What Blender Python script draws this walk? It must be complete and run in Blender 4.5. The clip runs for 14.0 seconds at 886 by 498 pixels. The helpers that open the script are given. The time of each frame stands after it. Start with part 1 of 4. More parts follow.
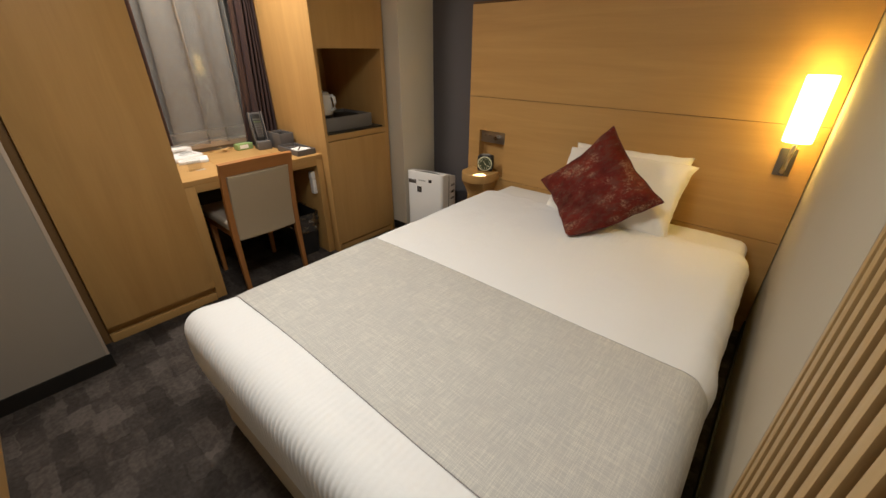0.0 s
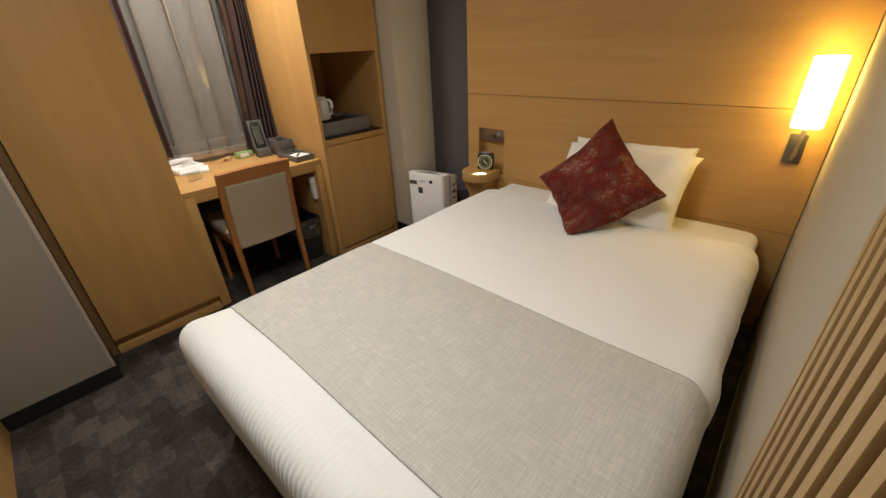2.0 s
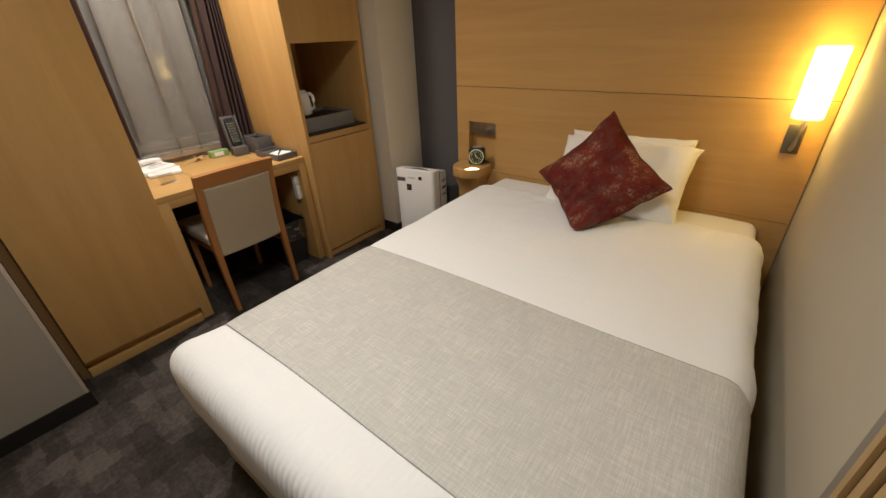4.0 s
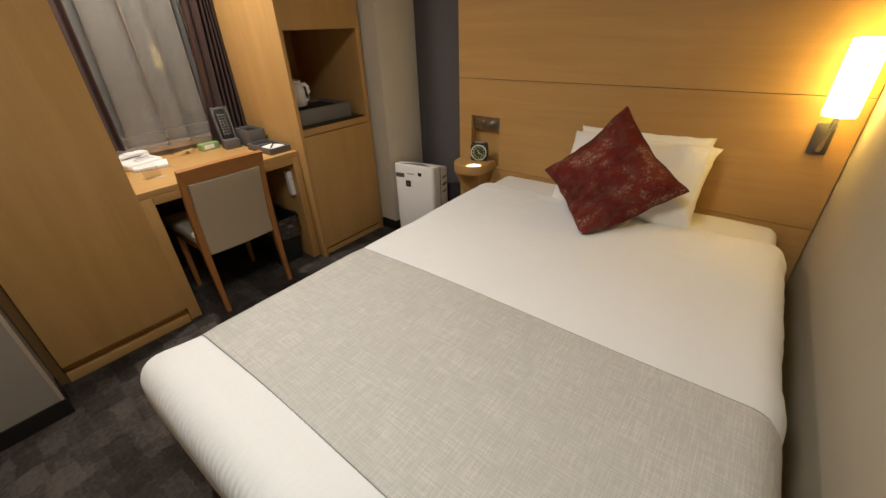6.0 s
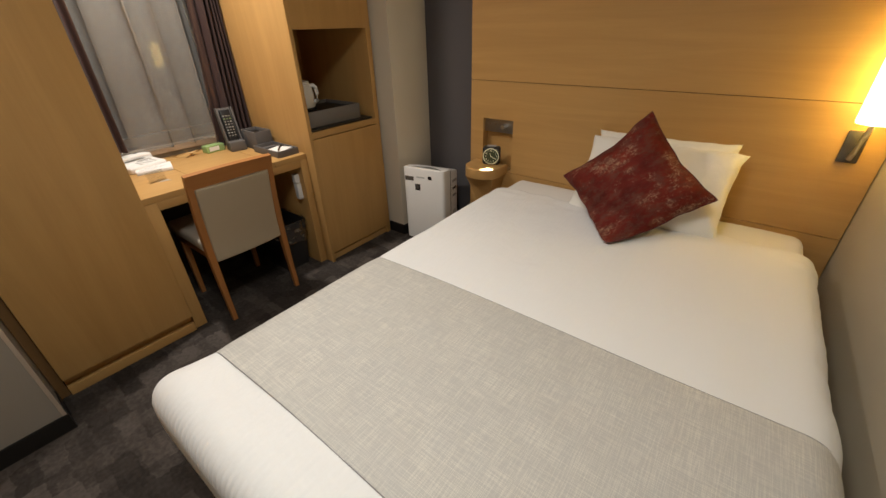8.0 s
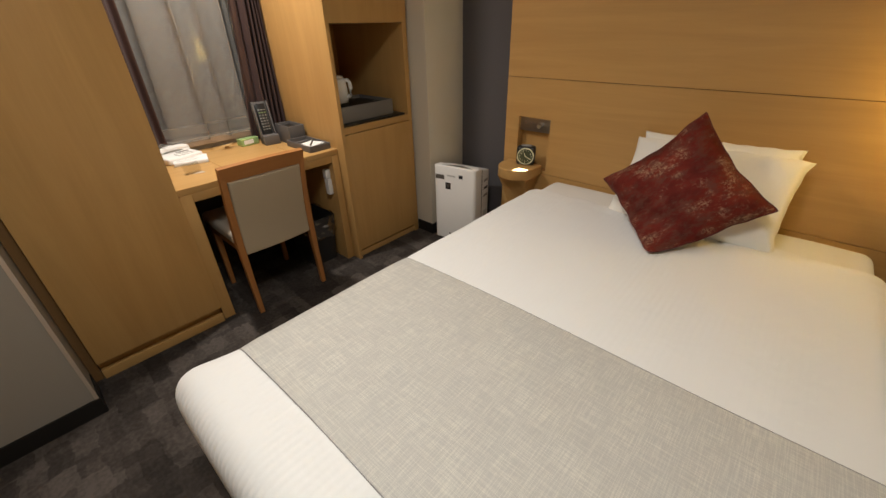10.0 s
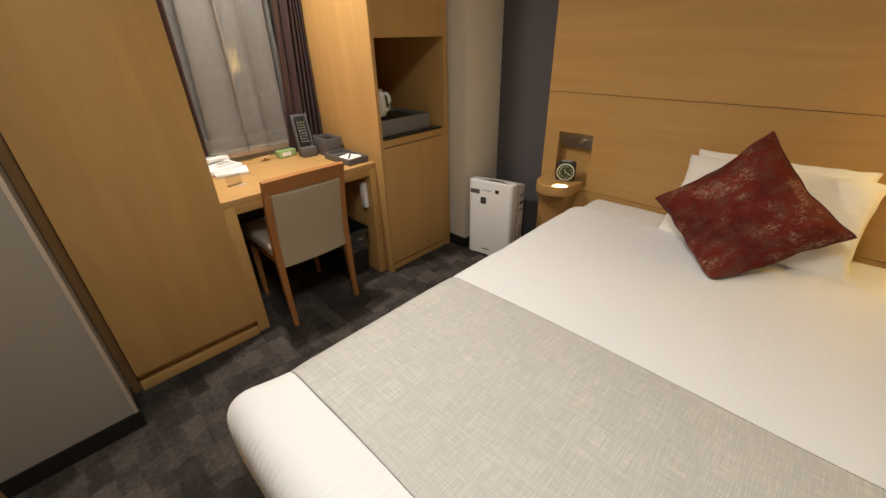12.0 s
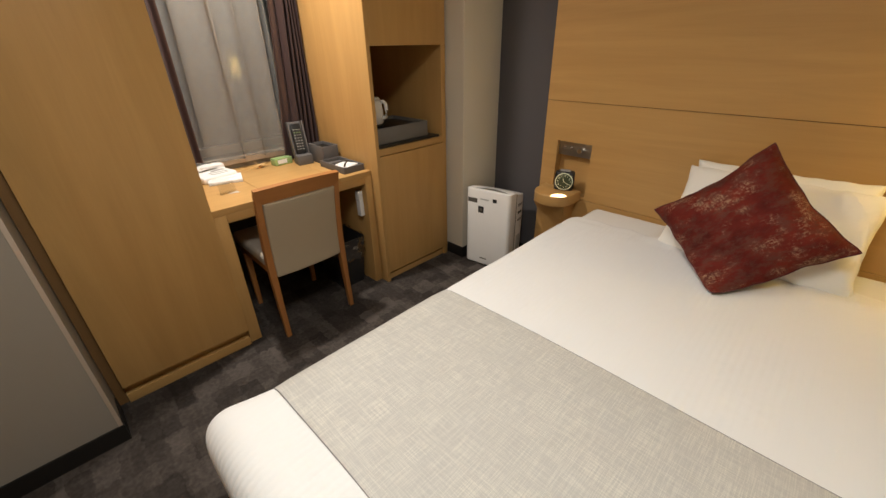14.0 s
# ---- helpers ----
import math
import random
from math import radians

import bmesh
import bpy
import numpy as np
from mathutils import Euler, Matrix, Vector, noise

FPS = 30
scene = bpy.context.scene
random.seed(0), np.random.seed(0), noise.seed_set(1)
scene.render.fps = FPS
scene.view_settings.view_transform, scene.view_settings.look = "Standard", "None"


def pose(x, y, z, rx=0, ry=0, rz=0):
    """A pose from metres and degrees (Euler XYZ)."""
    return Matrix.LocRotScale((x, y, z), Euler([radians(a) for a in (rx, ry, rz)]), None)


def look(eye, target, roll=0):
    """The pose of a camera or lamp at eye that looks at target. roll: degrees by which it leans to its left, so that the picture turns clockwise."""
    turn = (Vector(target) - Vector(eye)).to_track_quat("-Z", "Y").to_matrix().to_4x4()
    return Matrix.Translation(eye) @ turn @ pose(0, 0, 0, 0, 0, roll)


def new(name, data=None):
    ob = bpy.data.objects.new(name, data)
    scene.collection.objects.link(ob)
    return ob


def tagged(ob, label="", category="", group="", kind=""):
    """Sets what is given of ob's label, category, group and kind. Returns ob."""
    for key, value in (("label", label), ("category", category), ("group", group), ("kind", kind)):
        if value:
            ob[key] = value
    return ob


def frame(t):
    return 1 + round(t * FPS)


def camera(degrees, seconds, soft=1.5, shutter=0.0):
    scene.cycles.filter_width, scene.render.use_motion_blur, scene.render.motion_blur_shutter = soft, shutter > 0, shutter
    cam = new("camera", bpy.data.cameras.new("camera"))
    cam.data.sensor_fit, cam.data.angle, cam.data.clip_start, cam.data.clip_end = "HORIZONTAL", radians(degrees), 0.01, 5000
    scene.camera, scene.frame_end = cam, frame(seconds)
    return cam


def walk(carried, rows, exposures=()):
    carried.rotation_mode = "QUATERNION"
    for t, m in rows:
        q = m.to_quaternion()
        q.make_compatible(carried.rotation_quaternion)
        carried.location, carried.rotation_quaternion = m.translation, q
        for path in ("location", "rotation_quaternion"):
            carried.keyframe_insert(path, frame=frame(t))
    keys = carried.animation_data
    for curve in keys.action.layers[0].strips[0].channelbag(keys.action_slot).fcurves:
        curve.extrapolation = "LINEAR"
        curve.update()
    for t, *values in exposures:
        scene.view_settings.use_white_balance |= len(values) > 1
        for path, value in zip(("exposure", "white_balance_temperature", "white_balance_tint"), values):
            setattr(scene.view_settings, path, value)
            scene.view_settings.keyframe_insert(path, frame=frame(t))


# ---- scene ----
cam = camera(97.7, 14.0)
PATH = [
    (0, (0.039, 0.071, 1.353), (-1.122, 1.415, 0.433), 0.1),
    (0.5, (0.017, 0.065, 1.358), (-1.14, 1.41, 0.435), -0.3),
    (1, (0.008, 0.08, 1.352), (-1.154, 1.419, 0.428), -0.9),
    (1.5, (0.061, 0.129, 1.362), (-1.133, 1.441, 0.439), -2.1),
    (2, (0.077, 0.152, 1.359), (-1.135, 1.443, 0.43), -2.9),
    (2.5, (0.04, 0.162, 1.359), (-1.15, 1.471, 0.427), -2.8),
    (3, (-0.003, 0.154, 1.359), (-1.174, 1.472, 0.415), -2.9),
    (3.5, (-0.041, 0.141, 1.359), (-1.173, 1.486, 0.405), -2.8),
    (4, (-0.092, 0.126, 1.357), (-1.183, 1.496, 0.392), -2.7),
    (6.5, (-0.17, 0.237, 1.336), (-1.254, 1.589, 0.339), -1.9),
    (7, (-0.204, 0.216, 1.352), (-1.273, 1.583, 0.359), -1.6),
    (9.5, (-0.315, 0.252, 1.334), (-1.439, 1.566, 0.328), -1.5),
    (10, (-0.318, 0.259, 1.332), (-1.49, 1.533, 0.331), -1.5),
    (10.5, (-0.359, 0.24, 1.335), (-1.568, 1.485, 0.341), -1.7),
    (11, (-0.383, 0.24, 1.343), (-1.614, 1.474, 0.362), -1.9),
    (11.5, (-0.424, 0.225, 1.343), (-1.659, 1.466, 0.376), -1.7),
    (12, (-0.453, 0.214, 1.344), (-1.693, 1.457, 0.387), -1.4),
    (12.5, (-0.486, 0.195, 1.35), (-1.734, 1.445, 0.411), -1.2),
    (13, (-0.514, 0.175, 1.353), (-1.762, 1.431, 0.421), -1.1),
    (13.5, (-0.49, 0.211, 1.355), (-1.745, 1.461, 0.427), -1.2),
    (14, (-0.458, 0.265, 1.345), (-1.715, 1.513, 0.416), -1.1),
]
walk(cam, [(t, look(eye, target, roll)) for t, eye, target, roll in PATH],
     exposures=((0.0, 0.02), (4.0, 0.02), (6.5, -0.06), (9.5, -0.05), (11.0, 0.08), (14.0, 0.16)))

# ---- world and lights ----
world = bpy.data.worlds.new("night")
scene.world = world
world.use_nodes = True
world.node_tree.nodes["Background"].inputs[0].default_value = (0.010, 0.012, 0.018, 1)
world.node_tree.nodes["Background"].inputs[1].default_value = 0.4
scene.view_settings.exposure = 0.0

CEIL = 2.32          # ceiling height
XW, XE = -2.93, 0.178  # window wall and lamp-side wall
YN, YS = 2.43, -0.30   # headboard wall and the wall behind the camera
WARM = (1.0, 0.935, 0.85)
ROOM = (0.99, 0.98, 0.935)


def downlight_lamp(name, x, y, power, size, colour, spread=150):
    data = bpy.data.lights.new(name, "AREA")
    data.shape, data.size, data.energy, data.color, data.spread = "DISK", size, power, colour, radians(spread)
    ob = new(name, data)
    ob.matrix_world = pose(x, y, CEIL - 0.012)
    return ob


MAIN_XY = (-0.74, 0.38)
DESK_XY = (-2.36, 0.97)
downlight_lamp("main_light", *MAIN_XY, 15.1, 0.56, ROOM, 160)
downlight_lamp("desk_light", *DESK_XY, 20, 0.10, WARM, 150)


# ---- materials ----
def mat(name, colour=(0.8, 0.8, 0.8), rough=0.5, metal=0.0, **extra):
    m = bpy.data.materials.new(name)
    m.use_nodes = True
    b = m.node_tree.nodes["Principled BSDF"]
    b.inputs["Base Color"].default_value = (*colour, 1)
    b.inputs["Roughness"].default_value = rough
    b.inputs["Metallic"].default_value = metal
    for key, value in extra.items():
        b.inputs[key.replace("_", " ")].default_value = value
    return m


class Net:
    """Short hand for building a node tree on top of mat()."""

    def __init__(self, m):
        self.m, self.t = m, m.node_tree
        self.b = self.t.nodes["Principled BSDF"]

    def node(self, kind, **sets):
        n = self.t.nodes.new(kind)
        for k, v in sets.items():
            if k in n.inputs:
                n.inputs[k].default_value = v
        return n

    def link(self, a, b):
        self.t.links.new(a, b)

    def place(self, scale=(1, 1, 1), turn=(0, 0, 0), source="Position"):
        if source == "Position":
            g = self.t.nodes.new("ShaderNodeNewGeometry").outputs["Position"]
        else:
            g = self.t.nodes.new("ShaderNodeTexCoord").outputs[source]
        mp = self.t.nodes.new("ShaderNodeMapping")
        mp.inputs["Scale"].default_value = scale
        mp.inputs["Rotation"].default_value = turn
        self.link(g, mp.inputs["Vector"])
        return mp.outputs["Vector"]

    def noise(self, vector, scale, detail=4.0, rough=0.55, distort=0.0):
        n = self.node("ShaderNodeTexNoise", Scale=scale, Detail=detail, Roughness=rough, Distortion=distort)
        self.link(vector, n.inputs["Vector"])
        return n.outputs["Fac"]

    def ramp(self, fac, stops):
        n = self.t.nodes.new("ShaderNodeValToRGB")
        while len(n.color_ramp.elements) < len(stops):
            n.color_ramp.elements.new(0.5)
        for e, (p, c) in zip(n.color_ramp.elements, stops):
            e.position = p
            e.color = (*c, 1) if len(c) == 3 else c
        self.link(fac, n.inputs["Fac"])
        return n.outputs["Color"]

    def mix(self, fac, a, b, kind="MIX"):
        n = self.t.nodes.new("ShaderNodeMix")
        n.data_type, n.blend_type = "RGBA", kind
        for v, s in ((fac, n.inputs[0]), (a, n.inputs[6]), (b, n.inputs[7])):
            if isinstance(v, (int, float)):
                s.default_value = v
            elif isinstance(v, tuple):
                s.default_value = (*v, 1)
            else:
                self.link(v, s)
        return n.outputs[2]

    def math(self, op, a, b=0.0):
        n = self.t.nodes.new("ShaderNodeMath")
        n.operation = op
        for v, s in ((a, n.inputs[0]), (b, n.inputs[1])):
            if isinstance(v, (int, float)):
                s.default_value = v
            else:
                self.link(v, s)
        return n.outputs[0]

    def bump(self, height, strength, distance=0.002):
        n = self.node("ShaderNodeBump", Strength=strength, Distance=distance)
        self.link(height, n.inputs["Height"])
        self.link(n.outputs["Normal"], self.b.inputs["Normal"])
        return n

    def colour(self, c):
        self.link(c, self.b.inputs["Base Color"])

    def rough(self, fac, low, high):
        n = self.node("ShaderNodeMapRange")
        n.inputs["To Min"].default_value, n.inputs["To Max"].default_value = low, high
        self.link(fac, n.inputs["Value"])
        self.link(n.outputs["Result"], self.b.inputs["Roughness"])


def oak(name, along, light=(0.535, 0.318, 0.115), dark=(0.385, 0.215, 0.070), rough=0.42):
    """Veneer with its grain along the axis 'x', 'y' or 'z'."""
    n = Net(mat(name, light, rough))
    n.b.inputs["Specular IOR Level"].default_value = 0.35
    across, length = 9.0, 0.9
    s = {"x": (length, across * 1.3, across * 1.3), "y": (across, length, across), "z": (across, across, length)}[along]
    fine = {"x": (3, 150, 150), "y": (150, 3, 150), "z": (150, 150, 3)}[along]
    broad = n.noise(n.place(s), 1.0, 5, 0.6, 0.9)
    grain = n.noise(n.place(fine), 1.0, 3, 0.6)
    cloud = n.noise(n.place((1, 1, 1)), 1.7, 3)
    c = n.ramp(broad, [(0.30, dark), (0.48, tuple((a + b) / 2 for a, b in zip(light, dark))), (0.66, light)])
    c = n.mix(0.62, light, c)
    c = n.mix(n.math("MULTIPLY", grain, 0.16), c, tuple(v * 0.55 for v in dark))
    c = n.mix(n.math("MULTIPLY", cloud, 0.20), c, tuple(v * 1.15 for v in light))
    n.colour(c)
    n.rough(grain, rough - 0.06, rough + 0.12)
    n.bump(grain, 0.12, 0.0006)
    return n.m


def wallpaper(name, colour, weave=420, strength=0.25, rough=0.85):
    n = Net(mat(name, colour, rough))
    cloud = n.noise(n.place((1, 1, 1)), 2.5, 4)
    fibre = n.noise(n.place((weave, weave, weave * 0.12)), 1.0, 3)
    streak = n.noise(n.place((38, 38, 5)), 1.0, 4)
    c = n.mix(n.math("MULTIPLY", cloud, 0.35), colour, tuple(v * 0.86 for v in colour))
    c = n.mix(n.math("MULTIPLY", streak, 0.3), c, tuple(v * 0.9 for v in colour))
    n.colour(c)
    n.bump(n.math("ADD", fibre, streak), strength, 0.001)
    return n.m


def cloth(name, colour, scale=900, strength=0.3, rough=0.9, sheen=0.2):
    n = Net(mat(name, colour, rough))
    n.b.inputs["Sheen Weight"].default_value = sheen
    weave = n.noise(n.place((1, 1, 1)), scale, 2)
    cloud = n.noise(n.place((1, 1, 1)), 6, 4)
    n.colour(n.mix(n.math("MULTIPLY", cloud, 0.3), colour, tuple(v * 0.82 for v in colour)))
    n.bump(weave, strength, 0.0006)
    return n.m


def duvet_cloth():
    n = Net(mat("white_cotton", (0.80, 0.795, 0.78), 0.75))
    n.b.inputs["Sheen Weight"].default_value = 0.15
    w = n.node("ShaderNodeTexWave", Scale=1.0, Distortion=0.0)
    w.wave_type, w.bands_direction, w.wave_profile = "BANDS", "X", "SIN"
    n.link(n.place((16.0, 1, 1)), w.inputs["Vector"])
    crumple = n.noise(n.place((1, 1, 1)), 9, 4, 0.5, 0.4)
    fine = n.noise(n.place((1, 1, 1)), 700, 2)
    taut = n.ramp(n.noise(n.place((1, 1, 1)), 2.6, 2), [(0.40, (0.45, 0.45, 0.45)), (0.60, (1, 1, 1))])
    sep = n.node("ShaderNodeSeparateXYZ")
    n.link(n.place((1, 1, 1)), sep.inputs[0])
    fade = n.node("ShaderNodeMapRange")
    for key, val in (("From Min", -0.55), ("From Max", 0.02), ("To Min", 1.0), ("To Max", 0.05)):
        fade.inputs[key].default_value = val
    n.link(sep.outputs["X"], fade.inputs["Value"])
    foot = n.node("ShaderNodeMapRange")
    for key, val in (("From Min", 0.500), ("From Max", 0.550), ("To Min", 3.8), ("To Max", 0.6)):
        foot.inputs[key].default_value = val
    n.link(sep.outputs["Z"], foot.inputs["Value"])
    ribs = n.math("MULTIPLY", n.math("MULTIPLY", w.outputs["Fac"], taut), fade.outputs["Result"])
    ribs = n.math("MULTIPLY", ribs, foot.outputs["Result"])
    h = n.math("ADD", n.math("MULTIPLY", ribs, 0.62), n.math("MULTIPLY", crumple, 0.9))
    h = n.math("ADD", h, n.math("MULTIPLY", fine, 0.05))
    n.bump(h, 0.45, 0.006)
    return n.m


def plain_cotton():
    n = Net(mat("pillow_cotton", (0.83, 0.80, 0.73), 0.8))
    n.b.inputs["Sheen Weight"].default_value = 0.15
    crumple = n.noise(n.place((1, 1, 1)), 11, 5, 0.5, 0.8)
    n.bump(crumple, 0.6, 0.012)
    return n.m


def runner_cloth():
    """Grey cloth with an irregular cross-hatch of fine pale threads."""
    n = Net(mat("runner_cloth", (0.42, 0.40, 0.36), 0.7))
    a = n.noise(n.place((430, 14, 60)), 1.0, 2, 0.6)
    b = n.noise(n.place((14, 430, 60)), 1.0, 2, 0.6)
    fine = n.noise(n.place((900, 900, 900)), 1.0, 1)
    patch = n.noise(n.place((1, 1, 1)), 9.0, 4)
    ta = n.ramp(a, [(0.47, (0, 0, 0)), (0.60, (1, 1, 1))])
    tb = n.ramp(b, [(0.47, (0, 0, 0)), (0.60, (1, 1, 1))])
    threads = n.math("ADD", n.math("MULTIPLY", ta, 0.6), n.math("MULTIPLY", tb, 0.6))
    pm = n.ramp(patch, [(0.38, (0.72, 0.72, 0.72)), (0.60, (1, 1, 1))])
    f = n.math("MULTIPLY", threads, pm)
    cloud = n.noise(n.place((1, 1, 1)), 3.0, 3)
    base = n.mix(cloud, (0.465, 0.45, 0.42), (0.525, 0.51, 0.475))
    base = n.mix(n.math("MULTIPLY", fine, 0.35), base, (0.33, 0.32, 0.305))
    n.colour(n.mix(n.math("MULTIPLY", f, 0.62), base, (0.70, 0.67, 0.585)))
    n.rough(f, 0.75, 0.55)
    n.bump(n.math("ADD", a, b), 0.3, 0.0008)
    return n.m


def carpet_pile():
    """Loop carpet with a patchwork of grey rectangles."""
    n = Net(mat("carpet", (0.06, 0.055, 0.05), 0.95))
    n.b.inputs["Specular IOR Level"].default_value = 0.15
    wob = n.node("ShaderNodeTexNoise", Scale=26.0, Detail=4.0)
    n.link(n.place((1, 1, 1)), wob.inputs["Vector"])

    def bricks(scale, width, height, turn, shift, offset):
        vec = n.node("ShaderNodeVectorMath")
        vec.operation = "MULTIPLY_ADD"
        n.link(wob.outputs["Color"], vec.inputs[0])
        vec.inputs[1].default_value = (0.055, 0.040, 0)
        n.link(n.place((1, 1, 1)), vec.inputs[2])
        mp = n.t.nodes.new("ShaderNodeMapping")
        mp.inputs["Rotation"].default_value = (0, 0, turn)
        mp.inputs["Location"].default_value = shift
        n.link(vec.outputs[0], mp.inputs["Vector"])
        br = n.t.nodes.new("ShaderNodeTexBrick")
        br.offset, br.squash, br.squash_frequency = offset, 0.7, 3
        for k, v in (("Scale", scale), ("Mortar Size", 0.0), ("Brick Width", width), ("Row Height", height), ("Bias", 0.0)):
            br.inputs[k].default_value = v
        br.inputs["Color1"].default_value = (0, 0, 0, 1)
        br.inputs["Color2"].default_value = (1, 1, 1, 1)
        n.link(mp.outputs["Vector"], br.inputs["Vector"])
        return br.outputs["Color"]

    a = bricks(1.0, 0.15, 0.075, 0.0, (0.03, 0.01, 0), 0.37)
    b = bricks(1.0, 0.13, 0.10, math.pi / 2, (0.41, 0.13, 0), 0.61)
    c = bricks(1.0, 0.085, 0.05, 0.0, (0.17, 0.29, 0), 0.43)
    v = n.math("ADD", n.math("ADD", n.math("MULTIPLY", a, 0.45), n.math("MULTIPLY", b, 0.35)), n.math("MULTIPLY", c, 0.2))
    pile = n.noise(n.place((1, 1, 1)), 420, 2)
    fluff = n.noise(n.place((1, 1, 1)), 60, 3)
    v = n.math("ADD", v, n.math("MULTIPLY", n.math("SUBTRACT", fluff, 0.5), 0.75))
    col = n.ramp(v, [(0.10, (0.026, 0.021, 0.018)), (0.45, (0.052, 0.043, 0.037)), (0.92, (0.122, 0.102, 0.090))])
    n.colour(n.mix(n.math("MULTIPLY", pile, 0.5), col, (0.03, 0.026, 0.024)))
    n.bump(pile, 0.6, 0.003)
    return n.m


def cushion_cloth():
    """Deep red jacquard with worn gold and grey-brown flecks, in the cushion's own axes."""
    n = Net(mat("cushion_jacquard", (0.2, 0.02, 0.02), 0.78))
    n.b.inputs["Specular IOR Level"].default_value = 0.15
    p = lambda s: n.place(s, (0, 0, 0), "Object")
    big = n.noise(p((7, 11, 7)), 1.0, 4, 0.6)
    red = n.ramp(big, [(0.3, (0.058, 0.009, 0.006)), (0.5, (0.120, 0.014, 0.009)), (0.70, (0.185, 0.025, 0.014))])
    grey = n.noise(p((15, 26, 15)), 1.0, 6, 0.75)
    gm = n.ramp(grey, [(0.46, (0, 0, 0)), (0.60, (1, 1, 1))])
    red = n.mix(n.math("MULTIPLY", gm, 0.6), red, (0.105, 0.050, 0.034))
    g1 = n.math("MAXIMUM", n.noise(p((55, 170, 60)), 1.0, 5, 0.8), n.noise(p((170, 70, 60)), 1.0, 5, 0.8))
    g2 = n.noise(p((9, 13, 9)), 1.0, 5, 0.65)
    streak = n.ramp(g1, [(0.52, (0, 0, 0)), (0.60, (1, 1, 1))])
    g = n.math("MULTIPLY", streak, n.ramp(g2, [(0.53, (0, 0, 0)), (0.64, (1, 1, 1))]))
    n.colour(n.mix(n.math("MULTIPLY", g, 0.66), red, (0.44, 0.29, 0.18)))
    n.bump(n.math("ADD", n.noise(p((500, 500, 500)), 1.0, 2), g1), 0.35, 0.001)
    return n.m


def sheer_cloth():
    m = bpy.data.materials.new("sheer_voile")
    m.use_nodes = True
    n = Net(m)
    n.b.inputs["Base Color"].default_value = (0.42, 0.40, 0.365, 1)
    n.b.inputs["Roughness"].default_value = 0.8
    clear = n.node("ShaderNodeBsdfTransparent")
    soft = n.node("ShaderNodeBsdfTranslucent")
    soft.inputs["Color"].default_value = (0.42, 0.40, 0.365, 1)
    a = n.t.nodes.new("ShaderNodeMixShader")
    a.inputs[0].default_value = 0.16
    n.link(n.b.outputs[0], a.inputs[1])
    n.link(soft.outputs[0], a.inputs[2])
    weave = n.noise(n.place((1, 900, 900)), 1.0, 2)
    fac = n.node("ShaderNodeMapRange")
    fac.inputs["To Min"].default_value, fac.inputs["To Max"].default_value = 0.58, 0.74
    n.link(weave, fac.inputs["Value"])
    b = n.t.nodes.new("ShaderNodeMixShader")
    n.link(fac.outputs[0], b.inputs[0])
    n.link(a.outputs[0], b.inputs[1])
    n.link(clear.outputs[0], b.inputs[2])
    n.link(b.outputs[0], n.t.nodes["Material Output"].inputs["Surface"])
    return m


def film(name, tint, gloss, rough):
    """Thin clear plastic: see-through with a little gloss."""
    m = bpy.data.materials.new(name)
    m.use_nodes = True
    n = Net(m)
    clear, shine = n.node("ShaderNodeBsdfTransparent"), n.node("ShaderNodeBsdfGlossy")
    clear.inputs["Color"].default_value = (*tint, 1)
    shine.inputs["Roughness"].default_value = rough
    mix = n.t.nodes.new("ShaderNodeMixShader")
    mix.inputs[0].default_value = gloss
    n.link(clear.outputs[0], mix.inputs[1])
    n.link(shine.outputs[0], mix.inputs[2])
    n.link(mix.outputs[0], n.t.nodes["Material Output"].inputs["Surface"])
    return m


def glow(name, colour, strength):
    m = mat(name, (0.9, 0.88, 0.8), 0.4)
    b = m.node_tree.nodes["Principled BSDF"]
    b.inputs["Emission Color"].default_value = (*colour, 1)
    b.inputs["Emission Strength"].default_value = strength
    return m


def brushed(name, colour, rough=0.35):
    n = Net(mat(name, colour, rough, 1.0))
    s = n.noise(n.place((12, 12, 600)), 1.0, 2)
    n.rough(s, rough - 0.08, rough + 0.12)
    n.bump(s, 0.08, 0.0003)
    return n.m


def moulded(name, colour, rough=0.45, grain=700, strength=0.06):
    n = Net(mat(name, colour, rough))
    a = n.noise(n.place((1, 1, 1)), grain, 2)
    b = n.noise(n.place((1, 1, 1)), 14, 3)
    n.colour(n.mix(n.math("MULTIPLY", b, 0.18), colour, tuple(v * 0.8 for v in colour)))
    n.rough(a, rough - 0.05, rough + 0.08)
    n.bump(a, strength, 0.0005)
    return n.m


OAK_X, OAK_Y, OAK_Z = oak("oak_grain_x", "x"), oak("oak_grain_y", "y"), oak("oak_grain_z", "z")
SLAT_OAK = oak("slat_oak", "z", (0.47, 0.305, 0.130), (0.38, 0.235, 0.095))
SLAT_BACK = oak("slat_backing", "z", (0.11, 0.057, 0.022), (0.085, 0.042, 0.016))
CHAIR_WOOD = oak("chair_wood", "z", (0.40, 0.175, 0.055), (0.29, 0.115, 0.035), 0.38)
CHAIR_WOOD_Y = oak("chair_wood_cross", "y", (0.40, 0.175, 0.055), (0.29, 0.115, 0.035), 0.38)
DARK_GAP = mat("dark_joint", (0.15, 0.075, 0.03), 0.9)
# brown filler wood, toned down further for the shade inside its recess
SHADED_FILLER = oak("shaded_filler_wood", "z", (0.235, 0.130, 0.050), (0.185, 0.098, 0.036))
# near-black colour stands in for the deep shade under the desk
KNEE_SHADE_PANEL = moulded("knee_shade_panel", (0.030, 0.022, 0.016), 0.7)
WALL_BEIGE = wallpaper("beige_wallpaper", (0.46, 0.40, 0.30), 420, 0.55)
